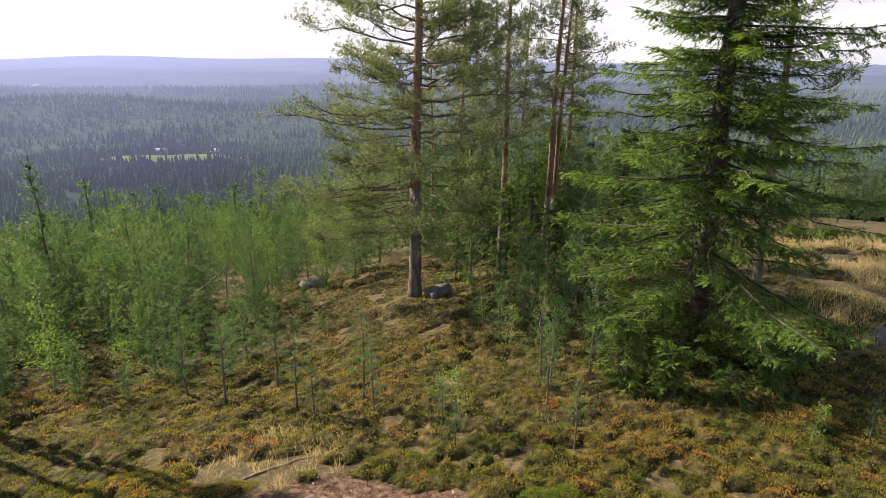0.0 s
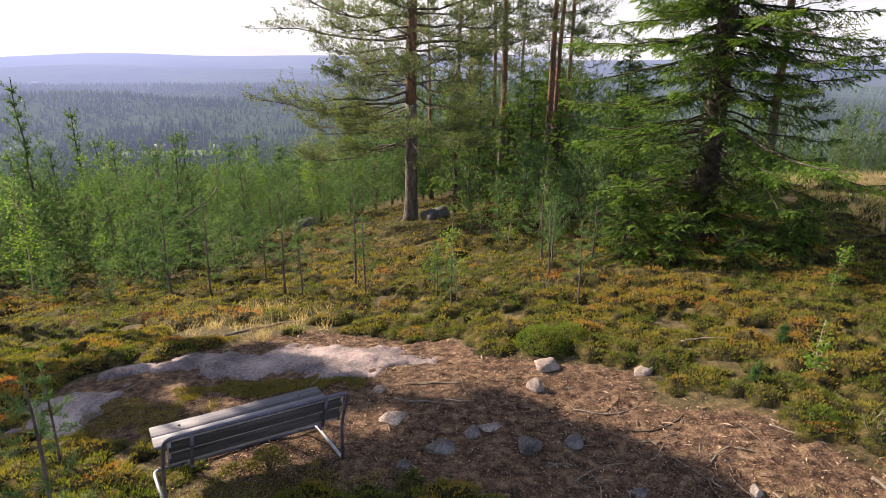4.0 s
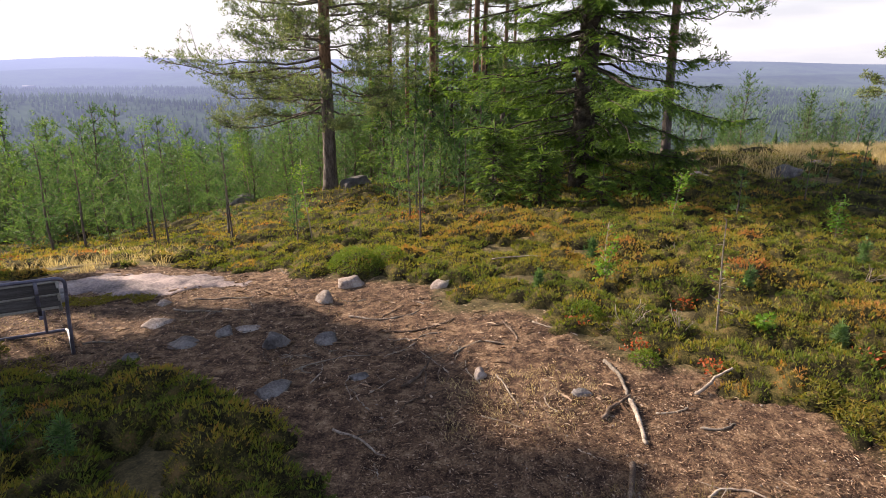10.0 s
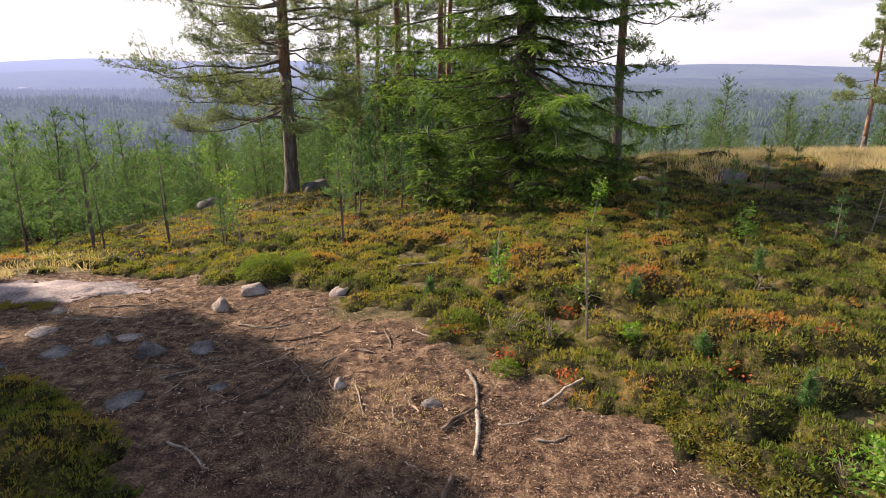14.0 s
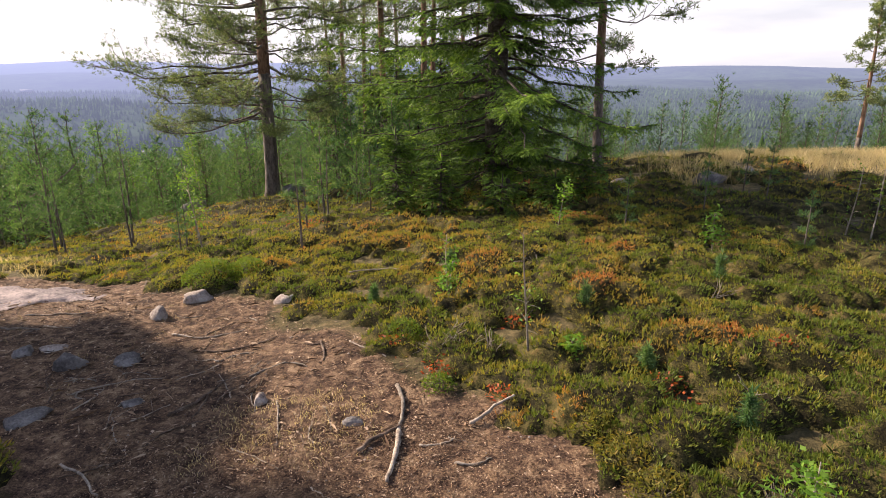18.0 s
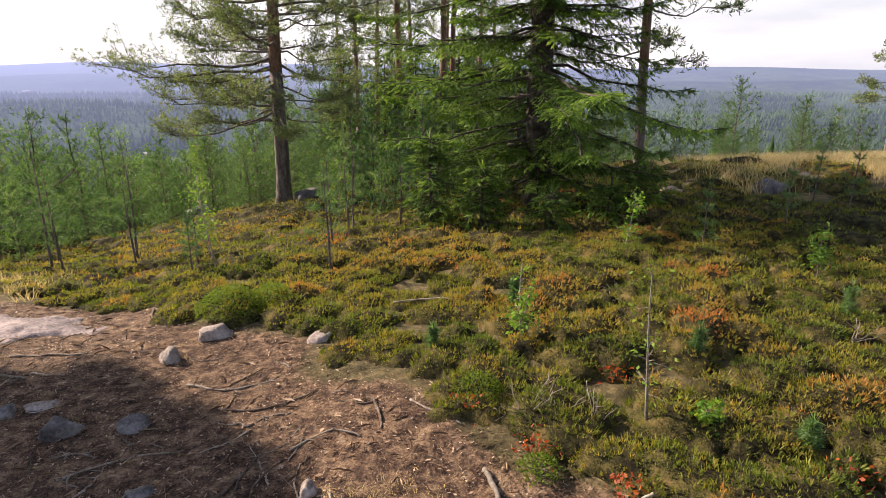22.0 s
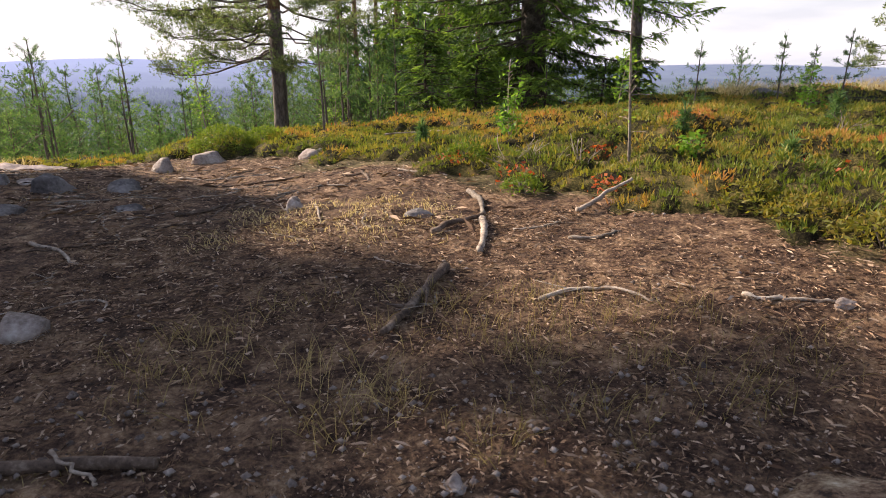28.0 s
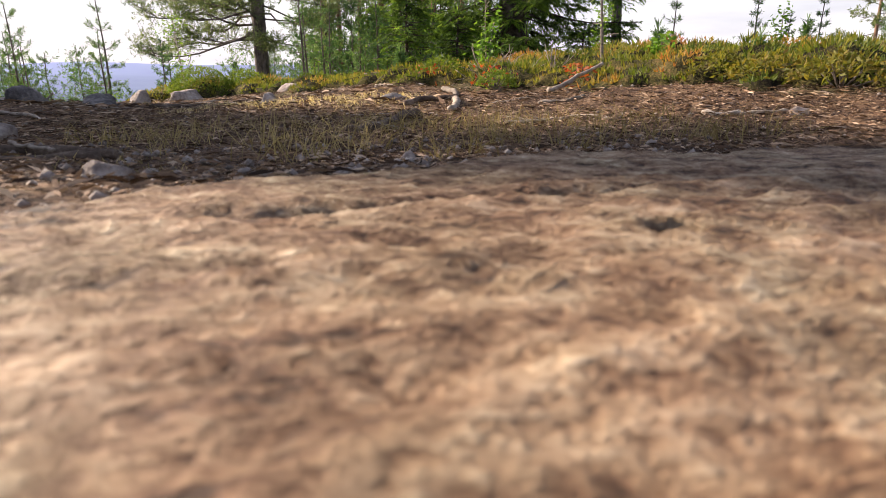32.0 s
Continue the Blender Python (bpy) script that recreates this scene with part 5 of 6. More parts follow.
for k, (x, y, h) in enumerate(((12.5, 2.5, 1.2), (12.9, 2.5, 1.25), (6.82, -0.62, 1.35), (6.22, 1.0, 0.9))):
    leafy_tree("bare_sapling", "thin grey sapling almost without leaves", h, 220 + k, on(x, y), 14, 0.04, group="bare saplings", width=0.12)

low = [young_pine("young_pine", "low bushy pine at the thicket's edge", h, 190 + k, (0, 0, -400), 6, 0.42, "low pines of the thicket", bare=0.03, step=0.08, needle=(0.12, 0.022)) for k, h in enumerate((1.5, 2.0, 1.2))]
near = []
for x, y in zip(g.uniform(-17, -2.5, 900), g.uniform(8.5, 17.5, 900)):
    if y < 9.5 + max(0, (x + 6) * 1.1) or x < -3.2 - 0.8 * (y + 4) + 1 or any((x - a) ** 2 + (y - b) ** 2 < 1.1 for a, b in near):
        continue
    near.append((x, y))
for k, (x, y) in enumerate(near[:44]):
    ob = low[k] if k < 3 else copy_thing(low[k % 3], Matrix())
    size = g.uniform(0.7, 1.25)
    ob.matrix_basis = Matrix.LocRotScale(on(x, y), Euler((0, 0, g.uniform(0, 6.28))), (size, size, size))

# more young trees under the stand of pines
g = np.random.default_rng(9)
for k in range(34):
    x = g.uniform(1.8, 12.0)
    y = g.uniform(19.5, 33.0)
    size = g.uniform(0.8, 1.7)
    ob = copy_thing(models[k % len(models)], Matrix())
    ob.matrix_basis = Matrix.LocRotScale(on(x, y), Euler((0, 0, g.uniform(0, 6.28))), (size * 0.85, size * 0.85, size))

# young growth in front of the stand
for k, (x, y, size) in enumerate(((3.4, 10.5, 1.1), (4.3, 11.5, 1.25), (5.2, 10.2, 1.3), (5.0, 12.8, 1.5), (6.0, 11.6, 1.4), (4.0, 14.5, 1.5), (6.6, 13.6, 1.6), (3.3, 17.5, 1.6), (5.6, 15.2, 1.6), (4.6, 8.9, 1.0), (5.5, 8.2, 1.1), (2.9, 13.0, 0.9))):
    ob = copy_thing(low[k % 3], Matrix())
    tagged(ob, "bushy young pine in front of the stand", "tree", "young pines before the stand")
    ob.matrix_basis = Matrix.LocRotScale(on(x, y), Euler((0, 0, 1.7 * k)), (size, size, size * 1.15))

# trees beside the clearing, whose shade falls across it
SHADE = (  # x, y, height, bare share, reach, limbs, tufts
    (-10.85, 8.95, 12.4, 0.86, 1.05, 26, 60), (-10.94, 7.92, 12.1, 0.83, 1.25, 26, 60), (-11.19, 7.01, 12.6, 0.77, 1.25, 34, 56),
    (-12.96, 8.50, 17.0, 0.77, 1.35, 32, 40), (-11.06, 6.13, 11.0, 0.87, 1.00, 18, 50), (-11.63, 9.23, 10.2, 0.79, 1.05, 22, 46),
    (-12.01, 5.45, 11.0, 0.83, 1.20, 16, 36), (-11.53, 7.05, 8.2, 0.73, 1.20, 20, 40))
for k, (x, y, h, bare, reach, limbs, tuft) in enumerate(SHADE):
    pine_tree("pine_tree", "tall bare-stemmed pine shading the clearing", h, reach, 230 + k, on(x, y), bare, 0.11, limbs, tuft, 7, group="pines beside the clearing", needle=(0.20, 0.050))

g = np.random.default_rng(8)
for k in range(60):
    a, r = radians(g.uniform(16, 50)), g.uniform(46, 88)
    x, y = 4 + r * math.sin(a), -2 + r * math.cos(a)
    size = g.uniform(0.8, 1.7)
    ob = copy_thing(models[(1, 3, 5)[k % 3]], Matrix())
    tagged(ob, "slender dark conifer on the slope below the rise", "tree", "conifers of the slope")
    ob.matrix_basis = Matrix.LocRotScale(on(x, y), Euler((0, 0, g.uniform(0, 6.28))), (size * 0.9, size * 0.9, size))
young_pine("young_pine", "tall slim pine rising over the thicket", 8.4, 260, on(-15.0, 20.0), 6, 0.16, "", bare=0.05, step=0.10, needle=(0.17, 0.034))
young_pine("young_pine", "tall slim pine rising over the thicket", 7.4, 261, on(-13.7, 21.5), 6, 0.17, "", bare=0.05, step=0.10, needle=(0.17, 0.034))

# ---- ground cover ----
def scatter(n, x0, x1, y0, y1, seed):
    g = np.random.default_rng(seed)
    return g.uniform(x0, x1, n), g.uniform(y0, y1, n), g


def heather():
    """Heather and bilberry: domed bushes with dark gaps, set all over with upright sprigs."""
    mat, shoots = Heap(), Heap()
    BANDS = (  # x0, x1, y0, y1, grid step, bushes and sprigs per square metre, size, seed
        (-8.0, 11.6, -4.2, 5.0, 0.055, 13.0, 1500, 1.0, 301), (-13.0, 17.0, 5.0, 12.0, 0.10, 6.5, 270, 1.5, 302), (-22.0, 22.0, 12.0, 26.0, 0.22, 1.8, 42, 2.3, 303),
        (11.6, 18.0, -4.2, 5.0, 0.12, 4.5, 130, 1.5, 304), (-10.0, 18.0, -13.0, -4.2, 0.25, 2.0, 14, 2.3, 305))
    for x0, x1, y0, y1, step, per, sprigs, size, seed in BANDS:
        n = int(per * (x1 - x0) * (y1 - y0))
        x, y, g = scatter(n, x0, x1, y0, y1, seed)

        def bushy(x, y):
            far = inside(x, y, CLEARING) + 0.20 * wave(x, y, 305, 2.4) + 0.12 * wave(x, y, 304, 6.5)
            keep = (far < 0.02) & (wave(x, y, 313, 4.0) > -1.45) & ~((x > 3.2) & (x < 7.4) & (y < -3.2) & (y > -6.5))
            keep &= ~(np.hypot((x + 2.4) / 1.6, (y - 4.6) / 0.9) < 0.8 + 0.2 * wave(x, y, 304, 4.0))
            keep &= ~((x > 11.5) & (y > 5.5) & (wave(x, y, 303, 2.2) > 0.0))
            # trodden and thin behind the bench
            seat = np.clip((x * -1.62 + y * -0.85) / 3.35, -0.1, 1.15)
            by_bench = np.hypot(x + 1.62 * seat, y + 0.85 * seat)
            keep &= by_bench > 0.40 + 0.14 * wave(x, y, 309, 5.0)
            if seed != 305:
                keep &= (x > -4.2 - 0.8 * (y + 4.2)) & (x < 10.5 + 0.95 * (y + 4.2))
            return keep, by_bench, far

        keep, by_bench, far = bushy(x, y)
        x, y, by_bench, far = x[keep], y[keep], by_bench[keep], far[keep]
        n = len(x)
        tall = (0.10 + 0.16 * g.uniform(0, 1, n) + 0.06 * wave(x, y, 306, 1.6)).clip(0.06, 0.30) * (1.0 + 0.25 * (size - 1)) * (0.5 + 0.5 * sstep(0.5, 1.3, by_bench)) * (0.55 + 0.45 * sstep(-0.02, -0.45, far))
        wide = (size ** 0.8) * g.uniform(0.12, 0.36, n) * (0.6 + 0.4 * sstep(-0.02, -0.4, far))
        hue = (0.215 + 0.10 * wave(x, y, 314, 0.4) + 0.14 * wave(x, y, 307, 0.9) + 0.13 * wave(x, y, 308, 2.8) + g.normal(0, 0.15, n) + 0.34 * (g.uniform(0, 1, n) < 0.06)).clip(0, 1)
        # canopy height: the highest of the domes over each spot
        rim = 0.5 * size**0.8
        xs, ys = np.arange(x0 - rim, x1 + rim, step), np.arange(y0 - rim, y1 + rim, step)
        X, Y = np.meshgrid(xs, ys, indexing="ij")
        H, own = np.full(X.shape, -0.05), np.full(X.shape, 0.25)
        for bx, by, bt, bw, bh, ph in zip(x, y, tall, wide, hue, g.uniform(0, 6.28, n)):
            i0, i1 = np.searchsorted(xs, (bx - 1.3 * bw, bx + 1.3 * bw))
            j0, j1 = np.searchsorted(ys, (by - 1.3 * bw, by + 1.3 * bw))
            if i1 <= i0 or j1 <= j0:
                continue
            dx, dy = X[i0:i1, j0:j1] - bx, Y[i0:i1, j0:j1] - by
            lump = 1 + 0.22 * np.sin(3 * np.arctan2(dy, dx) + ph)
            rr = np.hypot(dx, dy) / (bw * lump)
            dome = np.where(rr < 1, bt * (1 - rr**2.4).clip(0, 1) ** 0.85, -0.05)
            better = dome > H[i0:i1, j0:j1]
            H[i0:i1, j0:j1][better] = dome[better]
            own[i0:i1, j0:j1][better] = bh
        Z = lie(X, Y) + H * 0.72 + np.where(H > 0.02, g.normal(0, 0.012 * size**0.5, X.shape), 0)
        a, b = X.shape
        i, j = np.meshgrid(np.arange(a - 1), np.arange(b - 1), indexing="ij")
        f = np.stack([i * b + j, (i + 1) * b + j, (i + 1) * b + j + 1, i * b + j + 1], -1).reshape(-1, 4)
        # fill sheet under the sprigs; its dark colour paints the shaded gaps
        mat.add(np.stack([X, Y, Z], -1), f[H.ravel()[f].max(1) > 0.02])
        # sprigs: one upright shoot and two splayed ones on a common foot
        m = int(sprigs * (x1 - x0) * (y1 - y0))
        px, py = g.uniform(x0, x1, m), g.uniform(y0, y1, m)
        ix, iy = ((px - xs[0]) / step).astype(int).clip(0, a - 2), ((py - ys[0]) / step).astype(int).clip(0, b - 2)
        h = H[ix, iy]
        keep = h > 0.015
        px, py, ix, iy, h = px[keep], py[keep], ix[keep], iy[keep], h[keep]
        m = len(px)
        slope = np.stack([(H[ix, iy] - H[ix + 1, iy]) / step, (H[ix, iy] - H[ix, iy + 1]) / step, np.ones(m)], -1)
        slope[:, :2] = slope[:, :2].clip(-1.2, 1.2)
        lean = unit(slope * [0.7, 0.7, 1.0] + dirs(m, g=g) * 0.30)
        foot = np.stack([px, py, lie(px, py) + h * g.uniform(0.5, 0.92, m) - 0.01 * size], -1)
        tone = own[ix, iy] + g.normal(0, 0.11, m) + 0.5 * (h - 0.15)
        ln = size**0.85 * g.uniform(0.030, 0.075, m)
        for k, (spread, share, dark) in enumerate(((0.0, 1.0, 0.04), (0.75, 0.75, -0.04), (0.75, 0.75, -0.04))):
            d = unit(lean + dirs(m, (-0.2, 0.6), g) * spread)
            kites(shoots, foot, d, np.cross(d, dirs(m, g=g)), ln * share, size**0.9 * g.uniform(0.007, 0.0125, m), tone=(tone + dark + g.normal(0, 0.05, m)).clip(0, 1))
    ob = tagged(part("heather", shoots, HEATH), "thick green and rusty heather covering the hilltop", "heather", kind="stuff")
    part("shade_fill", mat, HEATH_MAT, ob, "dark fill sheet with shade painted in, under the heather shoots", True)
    return ob


heather()


def blades(name, label, category, spots, tall, wide, per, material, seed, droop=0.25, radius=0.06):
    """Tufts of grass: thin bent blades."""
    g = np.random.default_rng(seed)
    x, y = np.repeat(spots[0], per), np.repeat(spots[1], per)
    n = len(x)
    x, y = x + g.normal(0, radius, n), y + g.normal(0, radius, n)
    base = np.stack([x, y, lie(x, y) - 0.01], -1)
    h = tall * g.uniform(0.45, 1.1, n)
    d = unit(np.stack([g.normal(0, 0.4, n), g.normal(0, 0.4, n), np.ones(n)], -1))
    side = unit(np.cross(d, dirs(n, g=g))) * (wide / 2)
    mid = base + d * (h * 0.55)[:, None]
    tip = base + d * h[:, None] + np.stack([d[:, 0], d[:, 1], -0.4 * np.ones(n)], -1) * (droop * h)[:, None]
    v = np.stack([base - side, base + side, mid + side * 0.8, mid - side * 0.8, tip], 1).reshape(-1, 3)
    k = 5 * np.arange(n)[:, None]
    heap = Heap().add(v, np.array([[0, 1, 2, 3]]) + k)
    heap.f.append(np.array([[3, 2, 4]]) + k)
    heap.slot.append(0)
    return tagged(part(name, heap, material), label, category, kind="stuff")


gx, gy, gg = scatter(2000, 11.0, 30.0, 7.0, 22.0, 311)
k = (gy > 7.4 + 0.10 * (gx - 11)) & (gy < 6 + 0.85 * gx) & (gx > 12.3 + 0.16 * (gy - 8)) & (wave(gx, gy, 310, 0.9) > -0.25)
blades("dry_grass", "tall straw-coloured grass on the far rise", "grass", (gx[k], gy[k]), 0.58, 0.011, 18, STRAW, 312, 0.3, 0.18)
gx, gy, gg = scatter(260, -4.2, -0.2, 3.9, 8.5, 313)
k = np.hypot((gx + 2.3) / 1.8, (gy - 5.2) / 1.7) < 1
blades("dry_grass", "sparse yellow grass beside the granite sheet", "grass", (gx[k], gy[k]), 0.30, 0.006, 14, STRAW, 314)
gx, gy, gg = scatter(300, 3.6, 7.2, -4.2, -2.2, 315)
k = np.hypot((gx - 5.3) / 1.3, (gy + 3.25) / 0.62) < 1
blades("thin_grass", "sparse thin grass in shaded soil", "grass", (gx[k], gy[k]), 0.14, 0.003, 11, GRASS, 316, 0.35, 0.05)
gx, gy, gg = scatter(10, 4.72, 5.12, -3.72, -3.42, 327)
blades("thin_grass", "taller grass tuft with straw stems in bare soil", "grass", (gx, gy), 0.22, 0.0025, 8, GRASS, 328, 0.35, 0.05)
gx, gy, gg = scatter(24, 3.7, 4.7, -4.3, -3.9, 317)
blades("thin_grass", "low moss-green grass beside rotten logs", "grass", (gx, gy), 0.05, 0.003, 26, GRASS, 318, 0.3, 0.05)
gx, gy, gg = scatter(150, 3.9, 5.4, -1.9, -0.9, 319)
blades("dry_grass", "short dead grass on sunny soil", "grass", (gx, gy), 0.07, 0.004, 9, STRAW, 320, 0.5, 0.05)
gx, gy, gg = scatter(260, -4.5, 3.0, -0.6, 2.2, 321)
k = (gx < -0.3) | (gg.uniform(0, 1, 260) < 0.12)
blades("thin_grass", "thin grass and moss round the bench", "grass", (gx[k], gy[k]), 0.09, 0.004, 10, GRASS, 322, 0.4, 0.06)

gx, gy, gg = scatter(150, -2.6, 0.6, -1.6, 0.2, 323)
k = np.hypot((gx + 0.9) / 1.5, (gy + 0.75) / 0.65) < 1
blades("thin_grass", "thin grass trodden down behind the bench", "grass", (gx[k], gy[k]), 0.12, 0.004, 10, GRASS, 324, 0.4, 0.06)


def chips():
    """Bark, twigs, needles and dead leaves strewn over the trodden soil."""
    heap = Heap()
    for n, size, thin, seed in ((62000, 0.026, 0.38, 331), (20000, 0.048, 0.13, 332), (1500, 0.13, 0.06, 333), (2600, 0.052, 0.34, 336), (60000, 0.017, 0.30, 334), (12000, 0.045, 0.06, 337)):
        x, y, g = scatter(n, -2.5, 9.0, -5.2, 4.2, seed)
        if seed in (333, 336):
            y = g.uniform(-1.7, 4.2, n)
        if seed in (334, 337):
            x, y = g.uniform(3.2, 7.6, n), g.uniform(-4.9, -1.4, n)
        keep = (inside(x, y, CLEARING) > -0.55 * g.uniform(0, 1, n) ** 1.5) & (wave(x, y, 335, 1.3) - 0.6 * sstep(-1.5, -3.0, y) * -1 > -1.15 + 1.1 * g.uniform(-0.4, 0.6, n))
        keep &= ~((x > 4.6) & (y < -4.7 + 0.5 * (x - 4.9).clip(0, 1.4)))
        keep &= ~((y < -1.6) & (g.uniform(0, 1, n) < 0.45 + 0.45 * sstep(-2.2, -3.4, y))) if seed in (331, 332) else True
        keep |= (np.hypot((x + 0.9) / 1.4, (y + 0.75) / 0.6) < 1) & (seed in (331, 332))
        x, y = x[keep], y[keep]
        n = len(x)
        a, l = g.uniform(0, 6.28, n), size * g.uniform(0.35, 1.5, n)
        d = np.stack([np.cos(a), np.sin(a), g.normal(0, 0.16, n)], -1)
        s = unit(np.cross(d, [0, 0, 1.0])) * (l * thin * g.uniform(0.5, 1.5, n) / 2)[:, None] + np.stack([np.zeros(n), np.zeros(n), g.normal(0, 0.12, n) * l * thin], -1)
        c = np.stack([x, y, lie(x, y) + 0.010 + 0.006 * g.uniform(0, 1, n)], -1)
        u = unit(d) * (l / 2)[:, None]
        drop = np.array([0, 0, 1.0]) * (0.10 * l)[:, None]
        v = np.stack([c - u - s * 0.4, c - u * 0.2 + s, c + u + s * 0.3, c + u * 0.2 - s + drop], 1).reshape(-1, 3)
        heap.add(v, np.arange(4 * n).reshape(n, 4))
    return tagged(part("litter", heap, LITTER), "strewn bark chips, needles and dead leaves", "litter", kind="stuff")


chips()


def pebbles():
    heap = Heap()
    x, y, g = scatter(2600, 3.2, 8.0, -5.0, 1.8, 341)
    near = g.uniform(0, 1, 2600) < 0.6
    x, y = np.where(near, g.uniform(4.0, 6.2, 2600), x), np.where(near, g.uniform(-4.85, -3.4, 2600), y)
    keep = (inside(x, y, CLEARING) > 0.1) & ~((x > 4.85) & (y < -4.45 + 0.4 * (x - 5).clip(0, 1.5)))
    x, y = x[keep], y[keep]
    n = len(x)
    r = 0.003 + 0.013 * g.uniform(0, 1, n) ** 3
    oct_v = np.array([(1, 0, 0), (0, 1, 0), (-1, 0, 0), (0, -1, 0), (0, 0, 0.7), (0, 0, -0.7)])
    oct_f = np.array([(0, 1, 4), (1, 2, 4), (2, 3, 4), (3, 0, 4), (1, 0, 5), (2, 1, 5), (3, 2, 5), (0, 3, 5)])
    v = oct_v[None] * r[:, None, None] * g.uniform(0.6, 1.3, (n, 6, 1)) + np.stack([x, y, lie(x, y) + r * 0.45 + 0.006], -1)[:, None]
    heap.add(v.reshape(-1, 3), (oct_f[None] + (6 * np.arange(n))[:, None, None]).reshape(-1, 3))
    return tagged(part("pebbles", heap, GRANITE), "loose grit and pebbles on bare soil", "gravel", kind="stuff")


pebbles()


def red_shrub(x, y, size, seed):
    g = np.random.default_rng(seed)
    n = int(90 * size / 0.3)
    heap = Heap()
    b = np.stack([x + g.normal(0, size * 0.4, n), y + g.normal(0, size * 0.4, n), np.zeros(n)], -1)
    b[:, 2] = lie(b[:, 0], b[:, 1]) + g.uniform(0.02, 0.75, n) * size
    kites(heap, b, dirs(n, (-0.2, 0.9), g), dirs(n, g=g), 0.045, 0.028)
    return tagged(part("bilberry_shrub", heap, RUST), "rust-red bilberry leaves among heather", "shrub", "red bilberry shrubs")


for k, (x, y, s) in enumerate(((5.95, -0.75, 0.22), (5.55, -0.1, 0.2), (3.4, 6.4, 0.34), (3.9, 6.0, 0.3), (6.9, 0.2, 0.2), (7.9, -1.4, 0.25), (9.3, -0.9, 0.25), (-4.6, 6.2, 0.35), (8.9, 4.6, 0.25), (6.45, -1.25, 0.2), (-6.5, 7.0, 0.4))):
    red_shrub(x, y, s, 350 + k)



def leaf_bush(name, label, x, y, wide, tall, seed, material, leaves=1500, size=0.035):
    """A dense low shrub: twigs and small leaves in a rounded heap."""
    g = np.random.default_rng(seed)
    ob = thing(name, label, "shrub", on(x, y))
    twigs_, crown = Heap(), Heap()
    for k in range(26):
        a, r = g.uniform(0, 6.28), wide * g.uniform(0.1, 0.95)
        end = np.array([r * np.cos(a), r * np.sin(a), tall * (1 - 0.6 * (r / wide) ** 2) * g.uniform(0.7, 1.0)])
        u = np.linspace(0, 1, 4)[:, None]
        add_tube(twigs_, end * u * [0.7, 0.7, 1] + [0, 0, -0.02], 0.005 * (1 - 0.6 * u[:, 0]), 4)
    a, s = g.uniform(0, 6.28, leaves), np.sqrt(g.uniform(0, 1, leaves))
    q = np.stack([wide * s * np.cos(a), wide * s * np.sin(a), tall * (1.02 - 0.75 * s**2.2) * (1 - 0.6 * g.uniform(0, 1, leaves) ** 2)], -1)
    kites(crown, q, dirs(leaves, (-0.2, 1), g), dirs(leaves, g=g), size * g.uniform(0.7, 1.4, leaves), size * 0.42)
    part("stem", twigs_, BARK, ob)
    part("leaves", crown, material, ob)
    return ob


leaf_bush("green_bush", "dense bright green heather bush at the clearing's edge", 2.85, 2.62, 0.42, 0.36, 371, GREEN, 3000)
leaf_bush("green_bush", "dense bright green heather bush at the clearing's edge", 3.35, 2.75, 0.34, 0.30, 372, GREEN, 2000)
leaf_bush("green_bush", "low green shrub beside the trodden soil", 5.65, 0.05, 0.22, 0.22, 373, GREEN, 900)
for k, (x, y) in enumerate(((7.25, -2.2), (7.35, -2.6), (7.6, -2.95), (7.15, -1.85))):
    leaf_bush("heather_bush", "low olive heather bush at the soil's edge", x, y, 0.24, 0.16, 361 + k, HEATH_BUSH, 700, 0.04)
leaf_bush("green_bush", "low green shrub beside the trodden soil", 5.95, -0.95, 0.16, 0.14, 374, GREEN, 500)
leaf_bush("green_bush", "low green shrub among shaded heather", -0.9, -1.6, 0.35, 0.22, 375, GREEN, 900, 0.05)
leaf_bush("green_bush", "low green shrub among shaded heather", -0.2, -2.4, 0.35, 0.25, 376, BIRCH, 200, 0.06)
for k, (x, y) in enumerate(((-2.6, -2.3), (-2.25, -2.45), (-1.7, -2.4), (-1.35, -2.55))):
    leaf_bush("green_bush", "bright leafy seedling among shaded heather", x, y, 0.15, 0.22, 365 + k, BIRCH, 90, 0.06)
leaf_bush("heather_bush", "olive heather growing through the bench's foot", -0.75, -0.25, 0.22, 0.30, 378, HEATH_BUSH, 700, 0.04)
leaf_bush("heather_bush", "dark green heather tuft behind the bench", -1.45, -1.05, 0.26, 0.20, 379, HEATH_BUSH, 600, 0.04)
leaf_bush("green_bush", "low green shrub in the heather", 8.0, -2.9, 0.28, 0.3, 377, BIRCH, 120, 0.05)


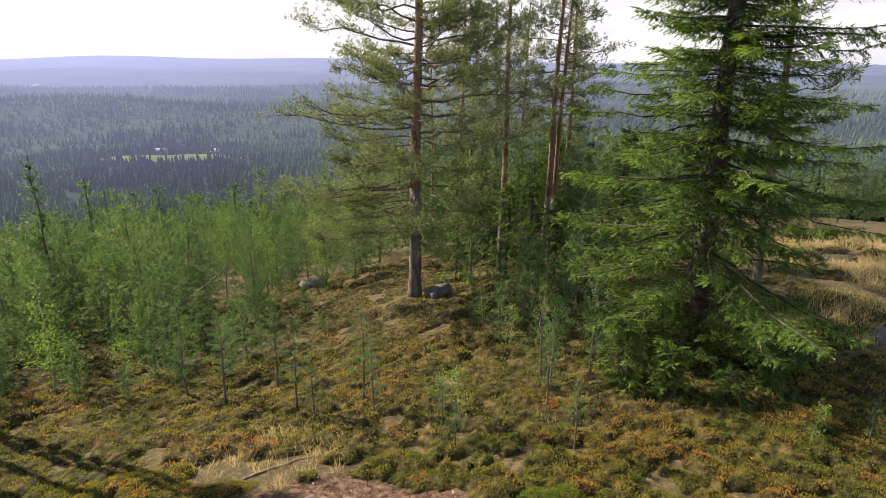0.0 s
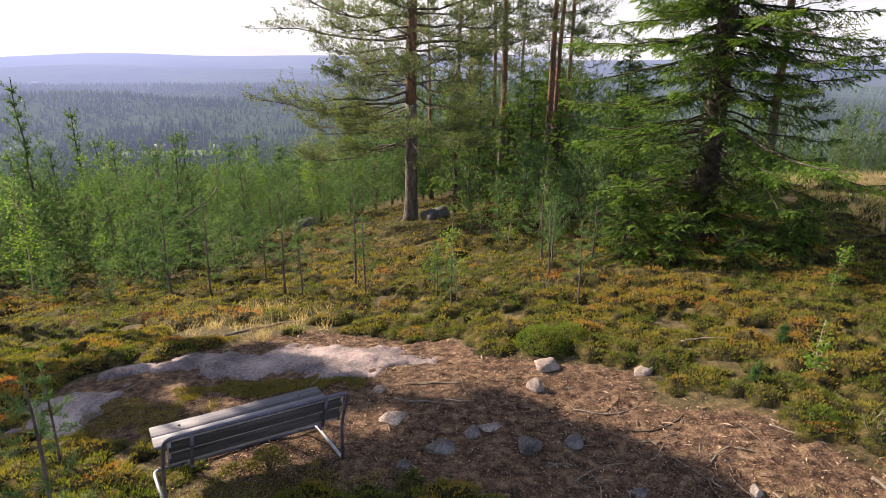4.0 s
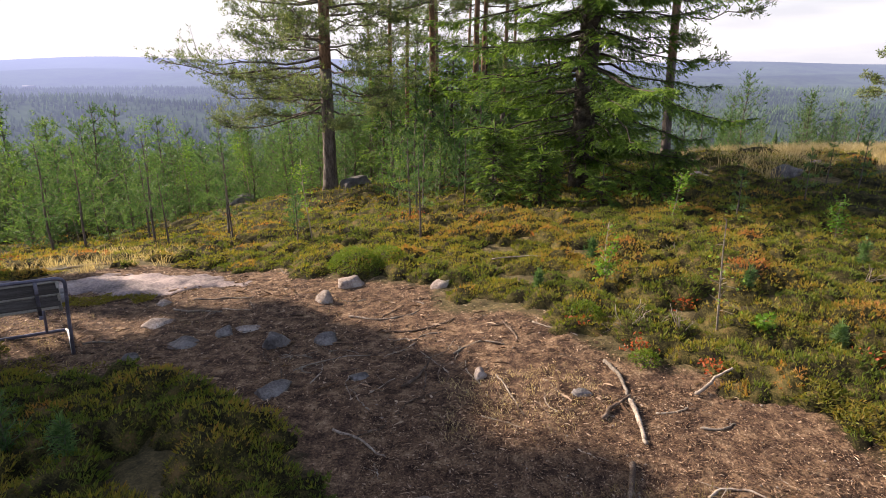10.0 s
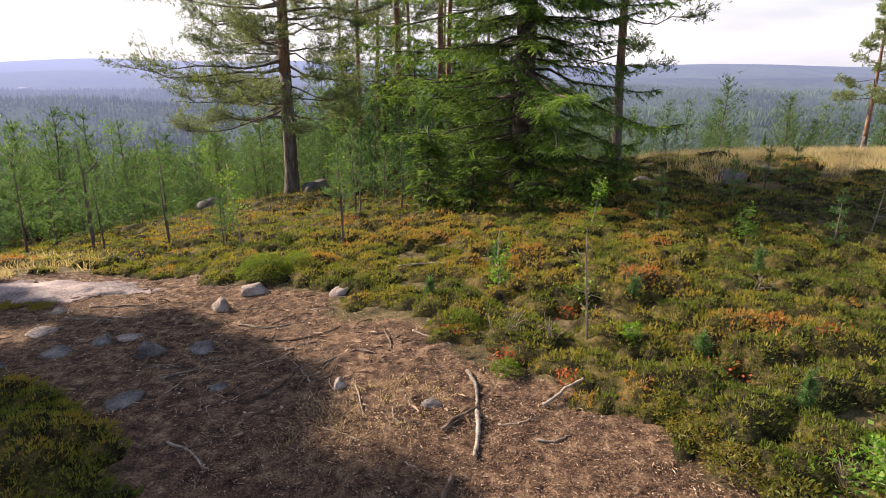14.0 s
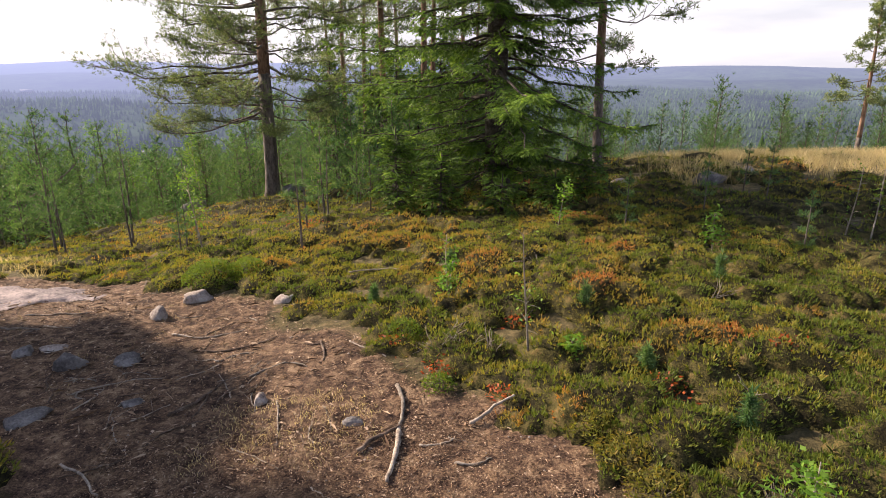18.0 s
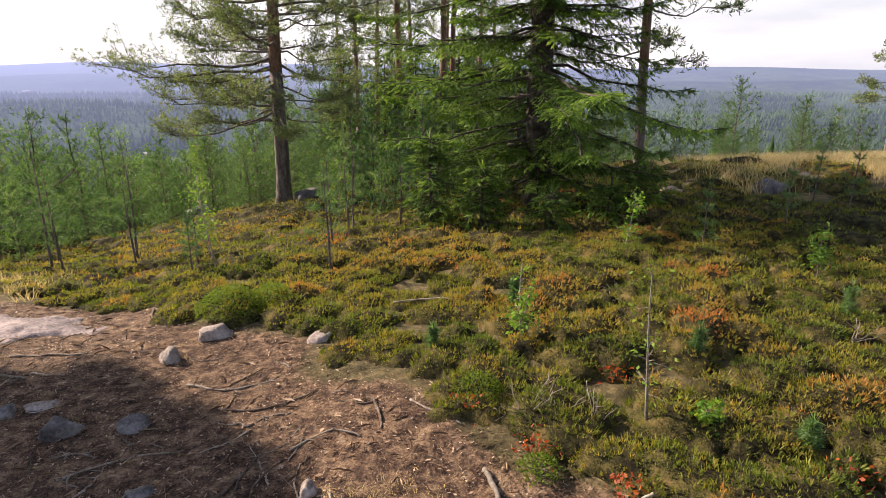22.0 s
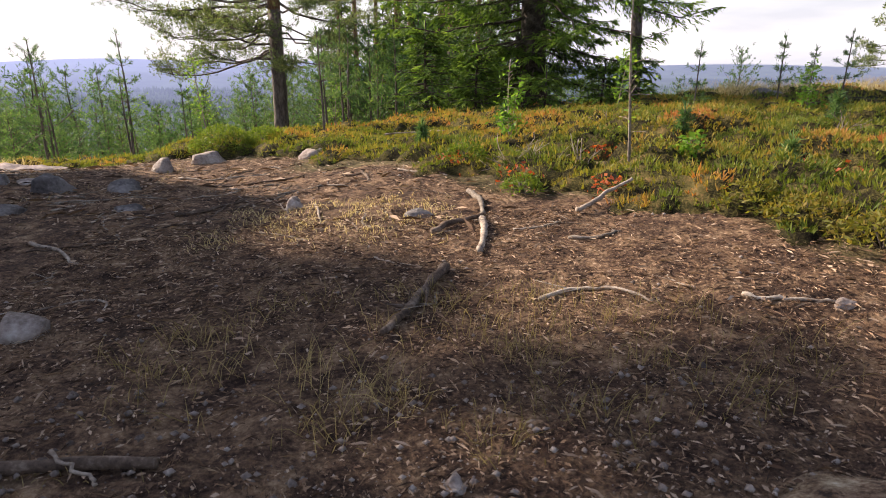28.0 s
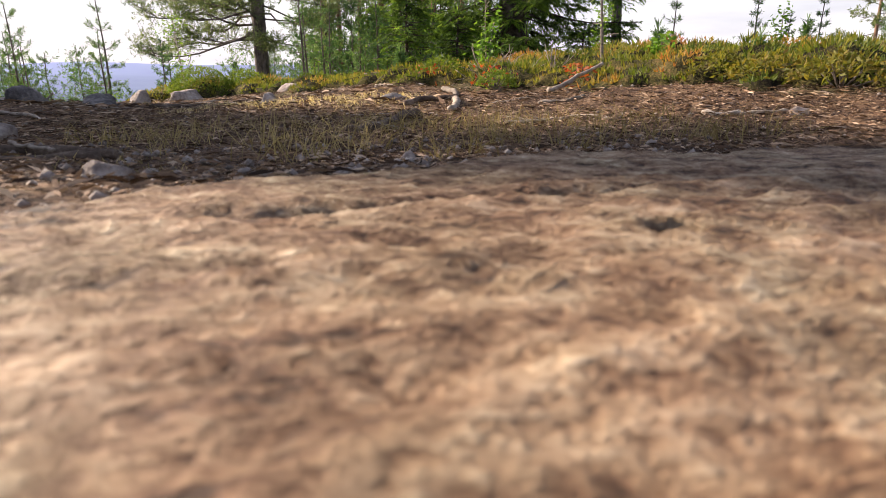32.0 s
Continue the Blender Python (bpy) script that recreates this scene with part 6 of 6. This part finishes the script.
def dead_branch(x, y, seed):
    """A bleached, bare, many-forked branch of dead heather."""
    g = np.random.default_rng(seed)
    ob = thing("dead_branch", "bleached bare branch of dead heather", "branch", (x, y, float(lie(x, y)) + 0.01), 0, "dead heather branches")
    for k in range(7):
        d = unit(np.array([g.normal(0, 0.8), g.normal(0, 0.5), g.uniform(0.3, 1.0)]))
        u = np.linspace(0, 1, 6)[:, None]
        p = d * g.uniform(0.18, 0.34) * u + np.cumsum(g.normal(0, 0.012, (6, 3)), 0)
        stem = Heap()
        add_tube(stem, p, 0.006 * (1 - 0.6 * u[:, 0]), 4)
        twig = part("twig", stem, TWIG, ob)
        e = unit(d + dirs(1, g=g)[0] * 0.8)
        fork = Heap()
        add_tube(fork, p[3] + e * 0.12 * u, 0.004 * (1 - 0.6 * u[:, 0]), 4)
        part("side_twig", fork, TWIG, twig)
    return ob


for k, (x, y) in enumerate(((5.95, -0.35), (6.25, -0.25), (6.1, -0.1), (6.5, -0.45), (8.6, -1.7), (9.3, 0.4), (7.6, 1.9), (-3.9, 5.2), (3.55, 5.3))):
    dead_branch(x, y, 380 + k)


def moss(name, label, cx, cy, rx, ry, count, seed):
    """Cushions of moss between stones and soil."""
    g = np.random.default_rng(seed)
    x, y = cx + rx * g.uniform(-1, 1, count), cy + ry * g.uniform(-1, 1, count)
    k = np.hypot((x - cx) / rx, (y - cy) / ry) + 0.45 * wave(x, y, seed, 5.0) < 0.85
    x, y = x[k], y[k]
    n = len(x)
    heap = Heap()
    b = np.stack([x, y, lie(x, y) + 0.012 + 0.02 * (0.5 + 0.5 * wave(x, y, seed + 1, 14.0)) * g.uniform(0.3, 1, n)], -1)
    d = dirs(n, (0.0, 1), g)
    kites(heap, b, d, np.cross(d, dirs(n, g=g)), g.uniform(0.018, 0.045, n), g.uniform(0.008, 0.016, n))
    return tagged(part(name, heap, MOSS), label, "moss", kind="stuff")


moss("moss", "yellow-green moss cushion before the granite sheet", -1.2, 1.85, 1.6, 0.30, 9000, 391)
moss("moss", "yellow-green moss cushion behind the granite sheet", -2.75, 4.15, 0.45, 0.25, 2200, 393)
moss("moss", "dull moss on trodden ground behind the bench", -0.9, -0.75, 1.5, 0.7, 7000, 397)
moss("moss", "dull moss in the grass beside the bench", -3.0, 1.2, 1.2, 0.6, 7000, 395)
